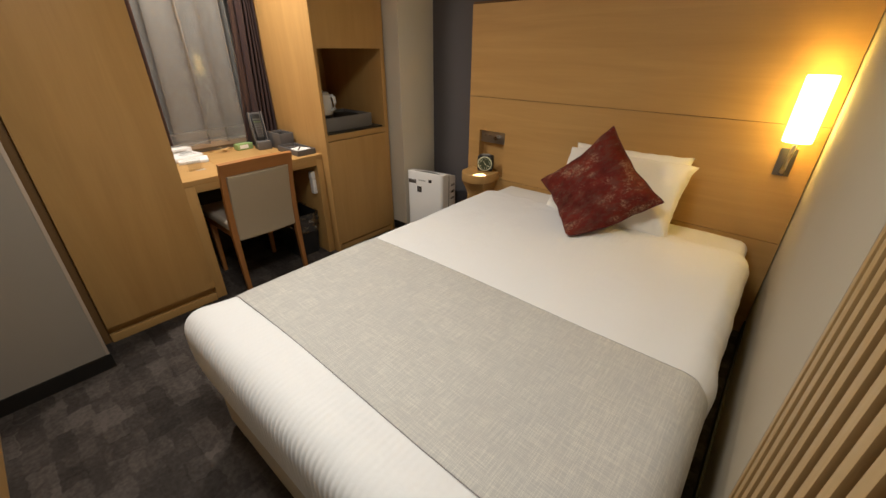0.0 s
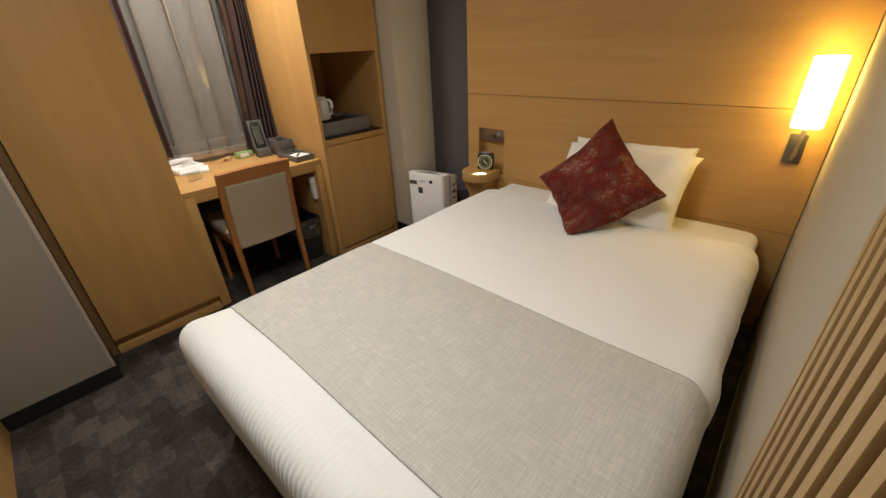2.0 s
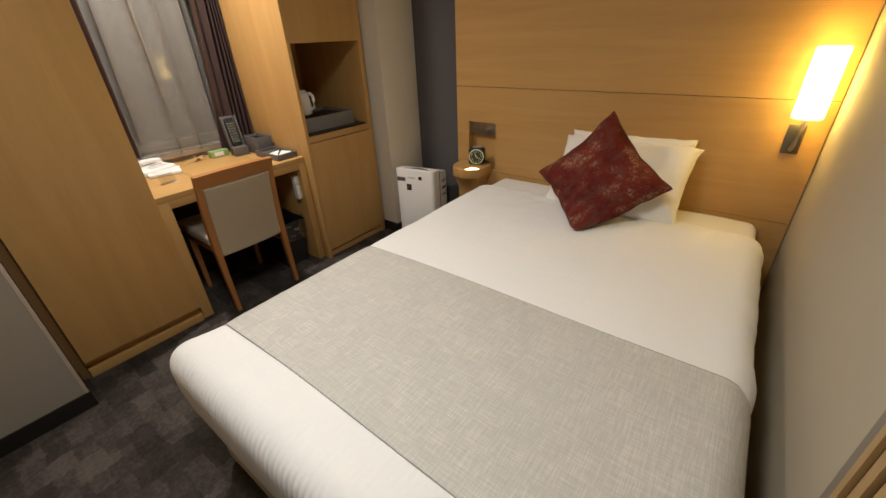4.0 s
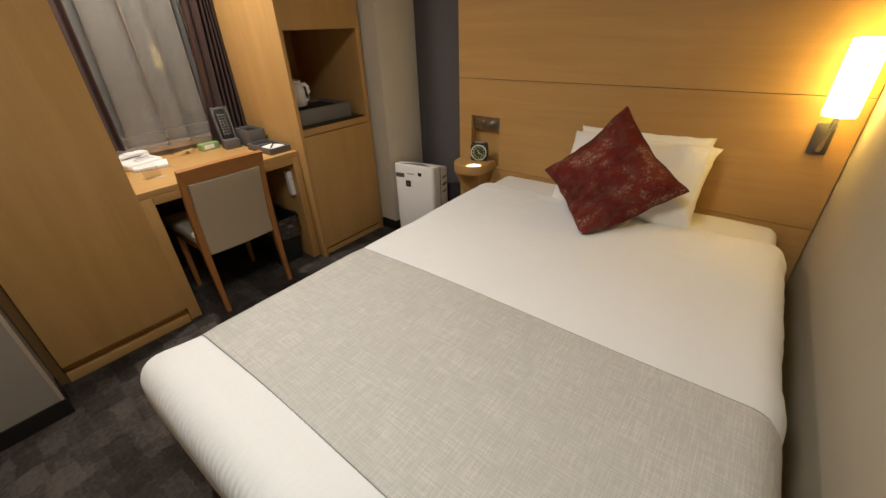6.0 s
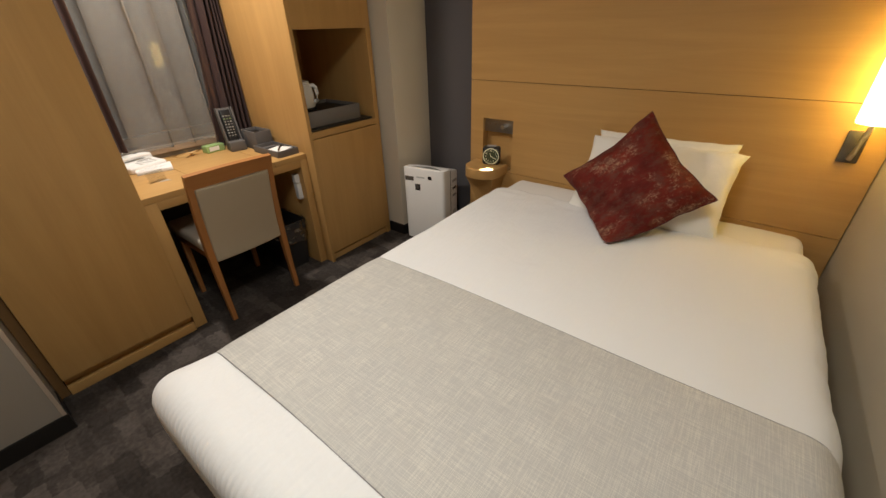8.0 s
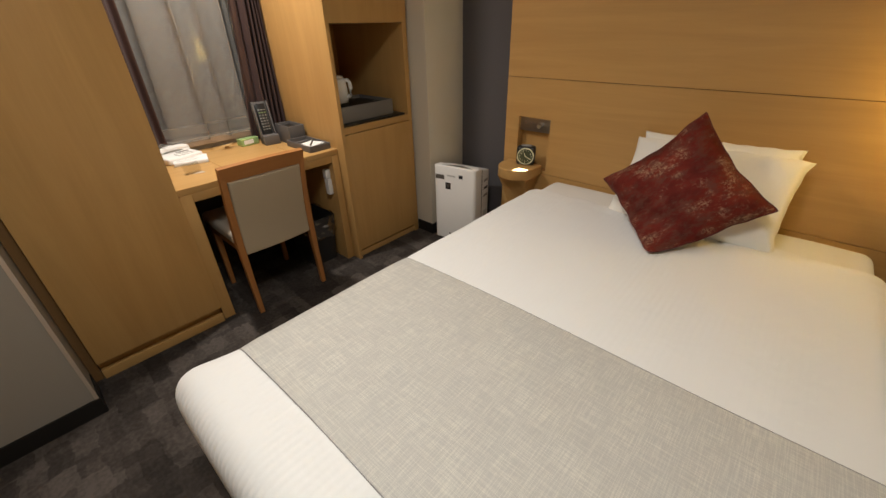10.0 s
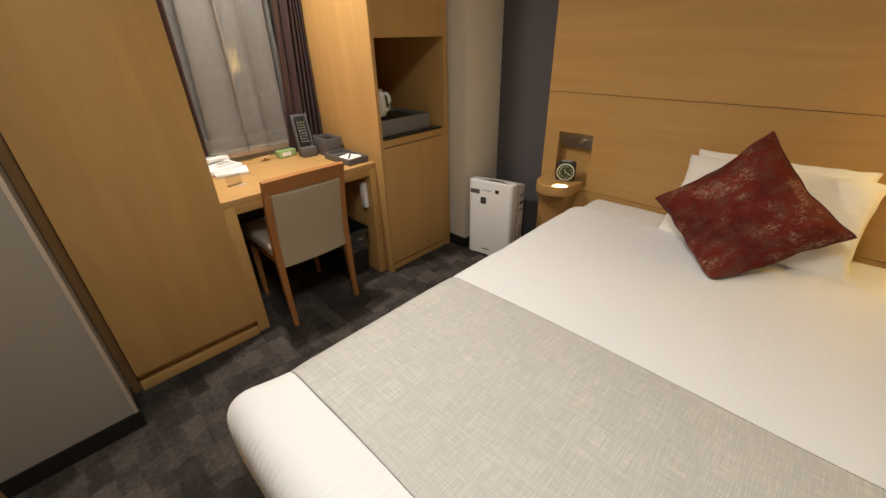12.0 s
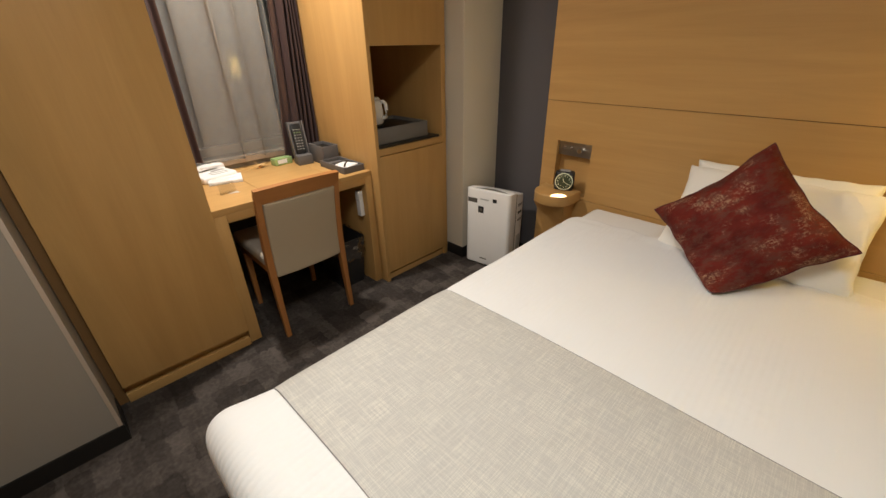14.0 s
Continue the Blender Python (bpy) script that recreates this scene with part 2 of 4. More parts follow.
WALL_PILLAR = wallpaper("pillar_wallpaper", (0.68, 0.62, 0.51), 420, 0.4)
WALL_GREY = wallpaper("grey_wallpaper", (0.295, 0.270, 0.232), 420, 0.15)
WALL_DARK = wallpaper("charcoal_wallpaper", (0.085, 0.078, 0.082), 420, 0.2)
CEILING = wallpaper("white_ceiling_paper", (0.78, 0.76, 0.72), 300, 0.1)
SKIRT = moulded("black_skirting", (0.012, 0.011, 0.010), 0.5)
CARPET = carpet_pile()
COTTON, PILLOW_COTTON = duvet_cloth(), plain_cotton()
SHEET = cloth("sheet_cotton", (0.80, 0.79, 0.76), 900, 0.15, 0.8)
RUNNER, RUNNER_EDGE = runner_cloth(), cloth("runner_piping", (0.30, 0.29, 0.285), 900, 0.3)
BED_BASE = cloth("bed_base_cloth", (0.55, 0.47, 0.33), 800, 0.3)
CUSHION, PIPING = cushion_cloth(), cloth("cushion_piping", (0.10, 0.012, 0.012), 900, 0.3)
UPHOLSTERY = moulded("taupe_leatherette", (0.41, 0.335, 0.235), 0.5, 500, 0.25)
SEAT_COVER = moulded("pale_leatherette", (0.40, 0.35, 0.285), 0.40, 500, 0.25)
SHEER = sheer_cloth()
DRAPE = cloth("plum_drape", (0.066, 0.040, 0.037), 700, 0.2, 0.36, 0.04)
GLASS = mat("window_glass", (1, 1, 1), 0.02, 0, Transmission_Weight=1.0, IOR=1.5)
SILL = moulded("pale_sill", (0.50, 0.42, 0.34), 0.6)
ALU = brushed("window_metal", (0.35, 0.33, 0.31), 0.4)
STEEL, CHROME = brushed("brushed_steel", (0.42, 0.40, 0.37), 0.32), mat("chrome", (0.75, 0.74, 0.72), 0.12, 1.0)
LAMP_PLATE = brushed("dark_lamp_metal", (0.16, 0.15, 0.135), 0.42)
SATIN = brushed("satin_nickel", (0.62, 0.58, 0.50), 0.40)
SLOT = moulded("slot_brown_grey", (0.10, 0.088, 0.075), 0.5)
CRANE = moulded("folded_gold_paper", (0.62, 0.40, 0.17), 0.6)
SHADE = glow("lit_lamp_shade", (1.0, 0.69, 0.175), 14.5)
WHITE_PLASTIC = moulded("white_plastic", (0.83, 0.82, 0.80), 0.32)
KEY_GREY = moulded("key_grey", (0.48, 0.48, 0.46), 0.5)
EDGE_GREY = moulded("edge_strip_taupe", (0.235, 0.20, 0.16), 0.6)
GREY_PLASTIC = moulded("grey_plastic", (0.30, 0.29, 0.28), 0.45)
BLACK_PLASTIC = moulded("black_plastic", (0.012, 0.012, 0.013), 0.38)
GREY_LEATHER = moulded("grey_leatherette", (0.11, 0.103, 0.10), 0.55, 600, 0.3)
TRAY_GREY = moulded("tray_grey", (0.16, 0.15, 0.14), 0.55, 600, 0.2)
TRAY_BLACK = moulded("tray_black", (0.012, 0.010, 0.009), 0.3)
PAPER = moulded("paper", (0.82, 0.82, 0.80), 0.8)
DIAL = mat("clock_dial", (0.018, 0.035, 0.015), 0.5)
LUMEN = mat("clock_marks", (0.75, 0.80, 0.62), 0.6)
GREEN = mat("green_wrapper", (0.44, 0.64, 0.27), 0.22, 0, Transmission_Weight=0.35)
ACRYLIC = film("clear_acrylic", (0.93, 0.93, 0.92), 0.07, 0.05)
BIN_LINER = film("clear_bin_liner", (0.88, 0.88, 0.88), 0.20, 0.12)
BIN_BLACK = moulded("bin_black", (0.02, 0.02, 0.021), 0.4)


# ---- builders ----
def finish(bm, name, material, smooth=True):
    me = bpy.data.meshes.new(name)
    bmesh.ops.recalc_face_normals(bm, faces=bm.faces[:])
    bm.to_mesh(me)
    bm.free()
    if smooth:
        for p in me.polygons:
            p.use_smooth = True
        me.set_sharp_from_angle(angle=radians(38))
    me.materials.append(material)
    return me


def thing(name, base, label, category, group="", kind="", turn=0.0):
    ob = new(name)
    ob.matrix_world = pose(*base, 0, 0, turn)
    ob.empty_display_size = 0.05
    return tagged(ob, label, category, group, kind)


def part(name, bm, material, parent, label="", local=False, smooth=True):
    """One mesh under a thing; the bmesh is in room metres, or in the thing's own if local."""
    me = finish(bm, name, material, smooth)
    if not local:
        at = parent.location + (parent.parent.location if parent.parent else Vector())
        me.transform(Matrix.Translation(-at))
    ob = new(name, me)
    ob.parent = parent
    return tagged(ob, label)


def solid(name, bm, material, label, category, kind="", smooth=True):
    return tagged(new(name, finish(bm, name, material, smooth)), label, category, kind=kind)


def box(x0, x1, y0, y1, z0, z1, bevel=0.0, bm=None, segs=2):
    own = bmesh.new()
    bmesh.ops.create_cube(own, size=1.0)
    for v in own.verts:
        v.co = Vector(((x0 + x1) / 2 + v.co.x * (x1 - x0), (y0 + y1) / 2 + v.co.y * (y1 - y0), (z0 + z1) / 2 + v.co.z * (z1 - z0)))
    if bevel:
        bmesh.ops.bevel(own, geom=own.edges[:], offset=bevel, segments=segs, profile=0.6, affect="EDGES")
    return merge(bm, own)


def merge(bm, own, m=None):
    if m is not None:
        own.transform(m)
    if bm is None:
        return own
    me = bpy.data.meshes.new("tmp")
    own.to_mesh(me)
    own.free()
    bm.from_mesh(me)
    bpy.data.meshes.remove(me)
    return bm


def rounded(x0, x1, y0, y1, z0, z1, r, n=24, wobble=0.0, freq=5.0, seed=0.0):
    """A soft box: a subdivided box pulled to radius r, with a gentle unevenness."""
    bm = bmesh.new()
    lo, hi = Vector((x0, y0, z0)), Vector((x1, y1, z1))
    size = hi - lo
    seen = {}

    def vert(p):
        key = tuple(round(c, 5) for c in p)
        if key not in seen:
            q = Vector(p)
            inner = Vector([min(max(q[i], lo[i] + r), hi[i] - r) for i in range(3)])
            d = q - inner
            if d.length > 1e-9:
                q = inner + d.normalized() * r
            if wobble:
                w = noise.noise(q * freq + Vector((seed, seed, seed)))
                q += (d.normalized() if d.length > 1e-9 else Vector((0, 0, 1))) * w * wobble
            seen[key] = bm.verts.new(q)
        return seen[key]

    def steps(i):
        inside = max(2, int(n * (size[i] - 2 * r) / max(size)))
        a = [lo[i] + r * (1 - math.cos(k / 6 * math.pi / 2)) for k in range(6)]
        b = [lo[i] + r + (size[i] - 2 * r) * k / inside for k in range(inside + 1)]
        c = [hi[i] - r * (1 - math.cos(k / 6 * math.pi / 2)) for k in range(5, -1, -1)]
        return a + b + c

    grid = [steps(i) for i in range(3)]
    for axis in range(3):
        u, w = [i for i in range(3) if i != axis]
        for side in (lo[axis], hi[axis]):
            for i in range(len(grid[u]) - 1):
                for j in range(len(grid[w]) - 1):
                    face = []
                    for a, b in ((i, j), (i + 1, j), (i + 1, j + 1), (i, j + 1)):
                        p = [0, 0, 0]
                        p[axis], p[u], p[w] = side, grid[u][a], grid[w][b]
                        face.append(vert(p))
                    if len(set(face)) == 4:
                        bm.faces.new(face)
    return bm


def lathe(profile, n=32, centre=(0, 0, 0), bm=None):
    """Turns (radius, height) pairs round the z axis; closes ends at radius 0."""
    own = bmesh.new()
    rings = []
    for r, z in profile:
        if r < 1e-6:
            rings.append([own.verts.new((centre[0], centre[1], centre[2] + z))])
        else:
            rings.append([own.verts.new((centre[0] + r * math.cos(2 * math.pi * k / n), centre[1] + r * math.sin(2 * math.pi * k / n), centre[2] + z)) for k in range(n)])
    for a, b in zip(rings, rings[1:]):
        for k in range(n):
            f = [a[k % len(a)], a[(k + 1) % len(a)], b[(k + 1) % len(b)], b[k % len(b)]]
            f = list(dict.fromkeys(f))
            if len(f) > 2:
                own.faces.new(f)
    return merge(bm, own)


def tube(points, radius, n=10, bm=None):
    """A round rod along a list of points."""
    own = bmesh.new()
    pts = [Vector(p) for p in points]
    rings = []
    for i, p in enumerate(pts):
        d = (pts[min(i + 1, len(pts) - 1)] - pts[max(i - 1, 0)]).normalized()
        side = d.cross(Vector((0, 0, 1)) if abs(d.z) < 0.9 else Vector((1, 0, 0))).normalized()
        up = side.cross(d)
        r = radius[i] if isinstance(radius, (list, tuple)) else radius
        rings.append([own.verts.new(p + side * math.cos(2 * math.pi * k / n) * r + up * math.sin(2 * math.pi * k / n) * r) for k in range(n)])
    for a, b in zip(rings, rings[1:]):
        for k in range(n):
            own.faces.new((a[k], a[(k + 1) % n], b[(k + 1) % n], b[k]))
    own.faces.new(rings[0][::-1])
    own.faces.new(rings[-1])
    return merge(bm, own)


def sheet(surface, nu, nv, thick, bm=None):
    """A cloth with two sides: surface(u, v) gives a point and its normal, u and v from 0 to 1."""
    own = bmesh.new()
    front, back = [], []
    for i in range(nu + 1):
        fr, bk = [], []
        for j in range(nv + 1):
            p, nrm = surface(i / nu, j / nv)
            fr.append(own.verts.new(p + nrm * thick / 2))
            bk.append(own.verts.new(p - nrm * thick / 2))
        front.append(fr)
        back.append(bk)
    for i in range(nu):
        for j in range(nv):
            own.faces.new((front[i][j], front[i + 1][j], front[i + 1][j + 1], front[i][j + 1]))
            own.faces.new((back[i][j], back[i][j + 1], back[i + 1][j + 1], back[i + 1][j]))
    for i in range(nu):
        own.faces.new((front[i][0], back[i][0], back[i + 1][0], front[i + 1][0]))
        own.faces.new((front[i][nv], front[i + 1][nv], back[i + 1][nv], back[i][nv]))
    for j in range(nv):
        own.faces.new((front[0][j], front[0][j + 1], back[0][j + 1], back[0][j]))
        own.faces.new((front[nu][j], back[nu][j], back[nu][j + 1], front[nu][j + 1]))
    return merge(bm, own)


def prism(outline, z0, z1, bevel=0.0, bm=None):
    """An outline in x and y, from z0 up to z1."""
    own = bmesh.new()
    f = own.faces.new([own.verts.new((x, y, z0)) for x, y in outline])
    ext = bmesh.ops.extrude_face_region(own, geom=[f])
    for v in ext["geom"]:
        if isinstance(v, bmesh.types.BMVert):
            v.co.z = z1
    if bevel:
        edges = [e for e in own.edges if abs(e.verts[0].co.z - e.verts[1].co.z) < 1e-6]
        bmesh.ops.bevel(own, geom=edges, offset=bevel, segments=3, profile=0.5, affect="EDGES")
    return merge(bm, own)


# ---- structure ----
def build_room():
    solid("floor", box(-3.2, 0.4, -0.55, 2.7, -0.12, 0.0), CARPET, "dark grey patchwork loop carpet", "floor", "structure", False)
    solid("ceiling", box(-3.2, 0.4, -0.55, 2.7, CEIL, CEIL + 0.1), CEILING, "plain white papered ceiling", "ceiling", "structure", False)
    solid("wall_north", box(-3.2, 0.4, YN, 2.7, 0, CEIL), WALL_DARK, "charcoal wallpapered wall behind the headboard", "wall", "structure", False)
    solid("wall_east", box(XE, 0.4, -0.55, YN, 0, CEIL), WALL_BEIGE, "beige textured wallpaper beside the bed", "wall", "structure", False)
    bm = box(-3.2, XE, -0.55, YS - 0.025, 0, CEIL)
    solid("wall_south", bm, WALL_GREY, "plain grey papered wall", "wall", "structure", False)
    solid("wood_panelling", box(-2.058, -1.30, YS - 0.025, YS, 0, CEIL), OAK_Z, "oak veneer panelling at the foot of the room", "wall", "structure", False)
    solid("wall_block", box(-3.2, -2.058, YS - 0.025, 0.0965, 0, CEIL), WALL_GREY, "grey papered wall end beside the wardrobe", "wall", "structure", False)
    # window wall with its opening
    y0, y1, z0, z1 = 0.72, 1.47, 0.795, 2.05
    bm = box(-3.2, XW, 0.0965, y0, 0, CEIL)
    box(-3.2, XW, y1, 2.09, 0, CEIL, bm=bm)
    box(-3.2, XW, y0, y1, 0, z0, bm=bm)
    box(-3.2, XW, y0, y1, z1, CEIL, bm=bm)
    solid("wall_west", bm, WALL_GREY, "grey papered window wall", "wall", "structure", False)
    solid("pillar", box(-3.2, -2.095, 2.085, YN, 0, CEIL, 0.004), WALL_PILLAR, "beige wallpapered structural pillar", "pillar", "structure")
    # skirting
    bm = box(-2.095 - 0.14, -2.085, 2.077, 2.085, 0, 0.075)
    box(-2.095, -2.085, 2.085, YN, 0, 0.075, bm=bm)
    box(-2.085, -1.69, YN - 0.01, YN, 0, 0.075, bm=bm)
    box(-2.058, -2.050, YS, 0.0965, 0, 0.075, bm=bm)
    box(-2.24, -2.050, 0.0965, 0.102, 0, 0.075, bm=bm)
    box(XE - 0.008, XE, 0.80, 2.36, 0, 0.075, bm=bm)
    solid("baseboard", bm, SKIRT, "low black skirting board", "baseboard", "structure", False)
    # corner guard on the wall end
    solid("trim", box(-2.0585, -2.0555, 0.086, 0.0985, 0.075, CEIL - 0.002, 0.001), SILL, "slim pale corner guard on the wall end", "trim", "structure")
    # window: frame, glass, sill
    w = thing("window_1", (XW - 0.1, (y0 + y1) / 2, z0), "dark night window behind a sheer curtain", "window", kind="structure")
    fb = box(XW - 0.14, XW - 0.09, y0, y1, z0, z0 + 0.045)
    box(XW - 0.14, XW - 0.09, y0, y1, z1 - 0.045, z1, bm=fb)
    box(XW - 0.14, XW - 0.09, y0, y0 + 0.045, z0 + 0.045, z1 - 0.045, bm=fb)
    box(XW - 0.14, XW - 0.09, y1 - 0.045, y1, z0 + 0.045, z1 - 0.045, bm=fb)
    part("window_frame", fb, ALU, w, "grey metal window frame", smooth=False)
    g = part("pane", box(XW - 0.118, XW - 0.112, y0 + 0.045, y1 - 0.045, z0 + 0.045, z1 - 0.045), GLASS, w, "dark reflecting glass")
    g.visible_shadow = False
    part("window_sill", box(XW - 0.09, XW + 0.020, y0 - 0.06, y1 + 0.025, z0 - 0.044, z0, 0.004), SILL, w, "pale beige window sill")


def build_slats():
    """Vertical oak slats over a dark backing on the lamp-side wall."""
    t = thing("slat_panel", (XE, 0.25, 0), "oak slatted wall panel with dark gaps", "wall panel", kind="structure")
    part("backing", box(XE - 0.004, XE, YS, 0.748, 0, CEIL), SLAT_BACK, t, "dark brown backing", smooth=False)
    part("edge_strip", box(XE - 0.006, XE, 0.765, 0.80, 0, CEIL, 0.001), EDGE_GREY, t, "thin grey edge strip")
    part("border", box(XE - 0.012, XE, 0.748, 0.765, 0, CEIL, 0.0015), SLAT_OAK, t)
    first = None
    k = 0
    y = 0.712
    while y > YS + 0.03:
        if first is None:
            first = part("slat", box(XE - 0.014, XE - 0.004, -0.011, 0.011, 0, CEIL, 0.0015), SLAT_OAK, t, local=True)
            first.data.transform(Matrix.Translation((-XE, 0, 0)))
            ob = first
        else:
            ob = new("slat", first.data)
            ob.parent = t
        ob.location = (0, y - 0.25, 0)
        k += 1
        y = 0.712 - k * 0.0425


def build_headboard():
    HB, BK, XL, XR = 2.362, YN, -1.692, XE - 0.004
    t = thing("headboard", (-0.76, BK, 0), "full-width oak veneer headboard panelling with fine joints", "headboard")
    g = 0.003
    part("upper_panel", box(XL, XR, HB, BK - 0.002, 1.063 + g / 2, 1.60), OAK_X, t, smooth=False)
    nx0, nx1, nz0, nz1 = -1.600, -1.390, 0.545, 0.847
    bm = bmesh.new()
    xs, zs = (XL, nx0, nx1, XR), (0.526 + g / 2, nz0, nz1, 1.063 - g / 2)
    for i in range(3):
        for j in range(3):
            if (i, j) != (1, 1):
                box(xs[i], xs[i + 1], HB, BK - 0.002, zs[j], zs[j + 1], bm=bm)
    bmesh.ops.remove_doubles(bm, verts=bm.verts[:], dist=0.0002)
    inner = [f for f in bm.faces if len({len(e.link_faces) for e in f.edges}) and all(len(e.link_faces) > 2 for e in f.edges)]
    bmesh.ops.delete(bm, geom=inner, context="FACES")
    part("recess_back", box(nx0 + 0.0005, nx1 - 0.0005, HB + 0.055, BK - 0.003, nz0 + 0.0005, nz1 - 0.0005), OAK_X, t, smooth=False)
    part("middle_panel", bm, OAK_X, t, "oak panel with a small recess", smooth=False)
    part("lower_panel", box(XL, XR, HB, BK - 0.002, 0.0, 0.526 - g / 2), OAK_X, t, smooth=False)
    part("backing", box(XL + 0.004, XR, HB + 0.006, BK - 0.004, 0.52, 0.53), DARK_GAP, t, smooth=False)
    part("joint", box(XL + 0.004, XR, HB + 0.006, BK - 0.004, 1.058, 1.068), DARK_GAP, t, smooth=False)
    part("top_rail", box(XL, XR, HB + 0.004, BK - 0.002, 1.6035, 1.612), DARK_GAP, t, "dark cap strip", smooth=False)
    # switch plate in the recess
    p = thing("switch_plate", (-1.495, HB + 0.03, 0.806), "brushed metal switch plate with two buttons and a small spotlight", "switch")
    part("plate", box(nx0 + 0.001, nx1 - 0.001, HB + 0.022, HB + 0.055, 0.764, 0.846, 0.002), STEEL, p)
    for x in (-1.560, -1.520):
        part("button", lathe([(0, 0), (0.0055, 0), (0.0055, 0.006), (0.004, 0.008), (0, 0.008)], 14, (0, 0, 0)), CHROME, p, local=True).matrix_local = pose(x + 1.495, -0.008, 0.007, 90, 0, 0)
    part("spot_head", lathe([(0, 0), (0.012, 0), (0.012, 0.028), (0.0135, 0.030), (0.0135, 0.042), (0, 0.042)], 18), CHROME, p, "small chrome spotlight", local=True).matrix_local = pose(-1.452 + 1.495, -0.008, 0.002, 90, 0, 0)


def build_reading_spot():
    data = bpy.data.lights.new("reading_spot", "SPOT")
    data.energy, data.spot_size, data.spot_blend, data.shadow_soft_size, data.color = 42.0, radians(20), 0.25, 0.006, (0.95, 0.98, 1.0)
    new("reading_spot", data).matrix_world = look((-1.452, 2.318, 0.795), (-1.462, 2.195, 0.588))


build_reading_spot()
build_room()
build_slats()
build_headboard()


# ---- fitted furniture along the window wall ----
def build_wardrobe():
    t = thing("wardrobe", (-2.57, 0.37, 0), "tall oak veneer wardrobe with a plain closed door", "wardrobe")
    part("body", box(XW + 0.002, -2.262, 0.134, 0.655, 0.09, CEIL - 0.002), OAK_Z, t, smooth=False)
    part("door", box(-2.262, -2.242, 0.134, 0.652, 0.098, CEIL - 0.004, 0.0015), OAK_Z, t, "plain oak veneer door")
    part("filler_strip", box(-2.34, -2.274, 0.0985, 0.1315, 0, CEIL - 0.002, 0.001), SHADED_FILLER, t, "dark brown recessed filler strip with the recess's shade in its colour")
    part("plinth", box(XW + 0.002, -2.292, 0.134, 0.655, 0, 0.09), OAK_Y, t, smooth=False)
    part("bottom_rail", box(-2.290, -2.262, 0.134, 0.652, 0, 0.046, 0.002), OAK_Y, t)


def build_desk():
    t = thing("desk", (-2.57, 1.08, 0), "built-in oak desk with a hinged middle lid", "desk")
    xb, xf, z = XW + 0.002, -2.275, 0.725
    ya, yb = 0.657, 1.503
    part("left_top", box(xb + 0.09, xf, ya, 0.930, z - 0.03, z, 0.0015), OAK_Y, t)
    part("lid", box(xb + 0.09, xf, 0.932, 1.300, z - 0.03, z, 0.0015), OAK_Y, t, "hinged lid over the mirror tray")
    part("right_top", box(xb + 0.09, xf, 1.302, yb, z - 0.03, z, 0.0015), OAK_Y, t)
    part("back_strip", box(xb, xb + 0.088, ya, yb, z - 0.03, z, 0.0015), OAK_Y, t)
    part("apron", box(xf - 0.022, xf - 0.0005, 0.7125, 1.4565, 0.655, z - 0.0305, 0.0008), OAK_Y, t)
    part("leg_panel", box(xb, xf - 0.0005, ya, 0.712, 0, z - 0.031, 0.0015), OAK_Z, t)
    part("leg_panel", box(xb, xf - 0.0005, 1.457, yb, 0, z - 0.031, 0.0015), OAK_Z, t)
    part("modesty_panel", box(xb, xb + 0.02, 0.713, 1.456, 0, z - 0.031), KNEE_SHADE_PANEL, t, "panel at the back of the knee space, blackened for shade", smooth=False)
    part("drawer_box", box(xb + 0.03, xf - 0.024, 0.94, 1.29, 0.635, z - 0.031), OAK_Y, t, smooth=False)
    w = thing("emergency_torch", (-2.33, 1.455, 0.53), "white emergency torch in a holder under the desk", "torch")
    part("head", box(-2.354, -2.318, 1.427, 1.457, 0.552, 0.606, 0.005), WHITE_PLASTIC, w)
    part("body", box(-2.352, -2.316, 1.429, 1.457, 0.452, 0.550, 0.004), WHITE_PLASTIC, w)


def build_tall_cabinet():
    t = thing("tall_cabinet", (-2.56, 1.78, 0), "tall oak cabinet with an open shelf between two doors", "cabinet")
    xb, xf = XW + 0.002, -2.222
    y0, y1 = 1.505, 2.062
    part("side_panel", box(xb, xf + 0.012, y0, y0 + 0.022, 0, CEIL - 0.002, 0.0012), OAK_Z, t)
    part("side_panel", box(xb, xf, y1 - 0.034, y1, 0, CEIL - 0.002, 0.0012), OAK_Z, t)
    part("back_panel", box(xb, xb + 0.018, y0 + 0.022, y1 - 0.034, 0, CEIL - 0.002), OAK_Z, t, smooth=False)
    part("shelf_board", box(xb + 0.018, xf + 0.001, y0 + 0.0225, y1 - 0.0345, 0.805, 0.842, 0.0015), OAK_Y, t)
    part("upper_floor", box(xb + 0.018, xf - 0.022, y0 + 0.0225, y1 - 0.0345, 1.352, 1.372), OAK_Y, t, smooth=False)
    part("lower_door", box(xf - 0.02, xf + 0.002, y0 + 0.025, y1 - 0.004, 0.056, 0.800, 0.0015), OAK_Z, t, "plain oak lower door")
    part("upper_door", box(xf - 0.02, xf + 0.002, y0 + 0.025, y1 - 0.004, 1.352, CEIL - 0.004, 0.0015), OAK_Z, t, "plain oak upper door")
    part("bottom_rail", box(xf - 0.05, xf - 0.012, y0 + 0.0225, y1 - 0.0345, 0, 0.040, 0.002), OAK_Y, t)


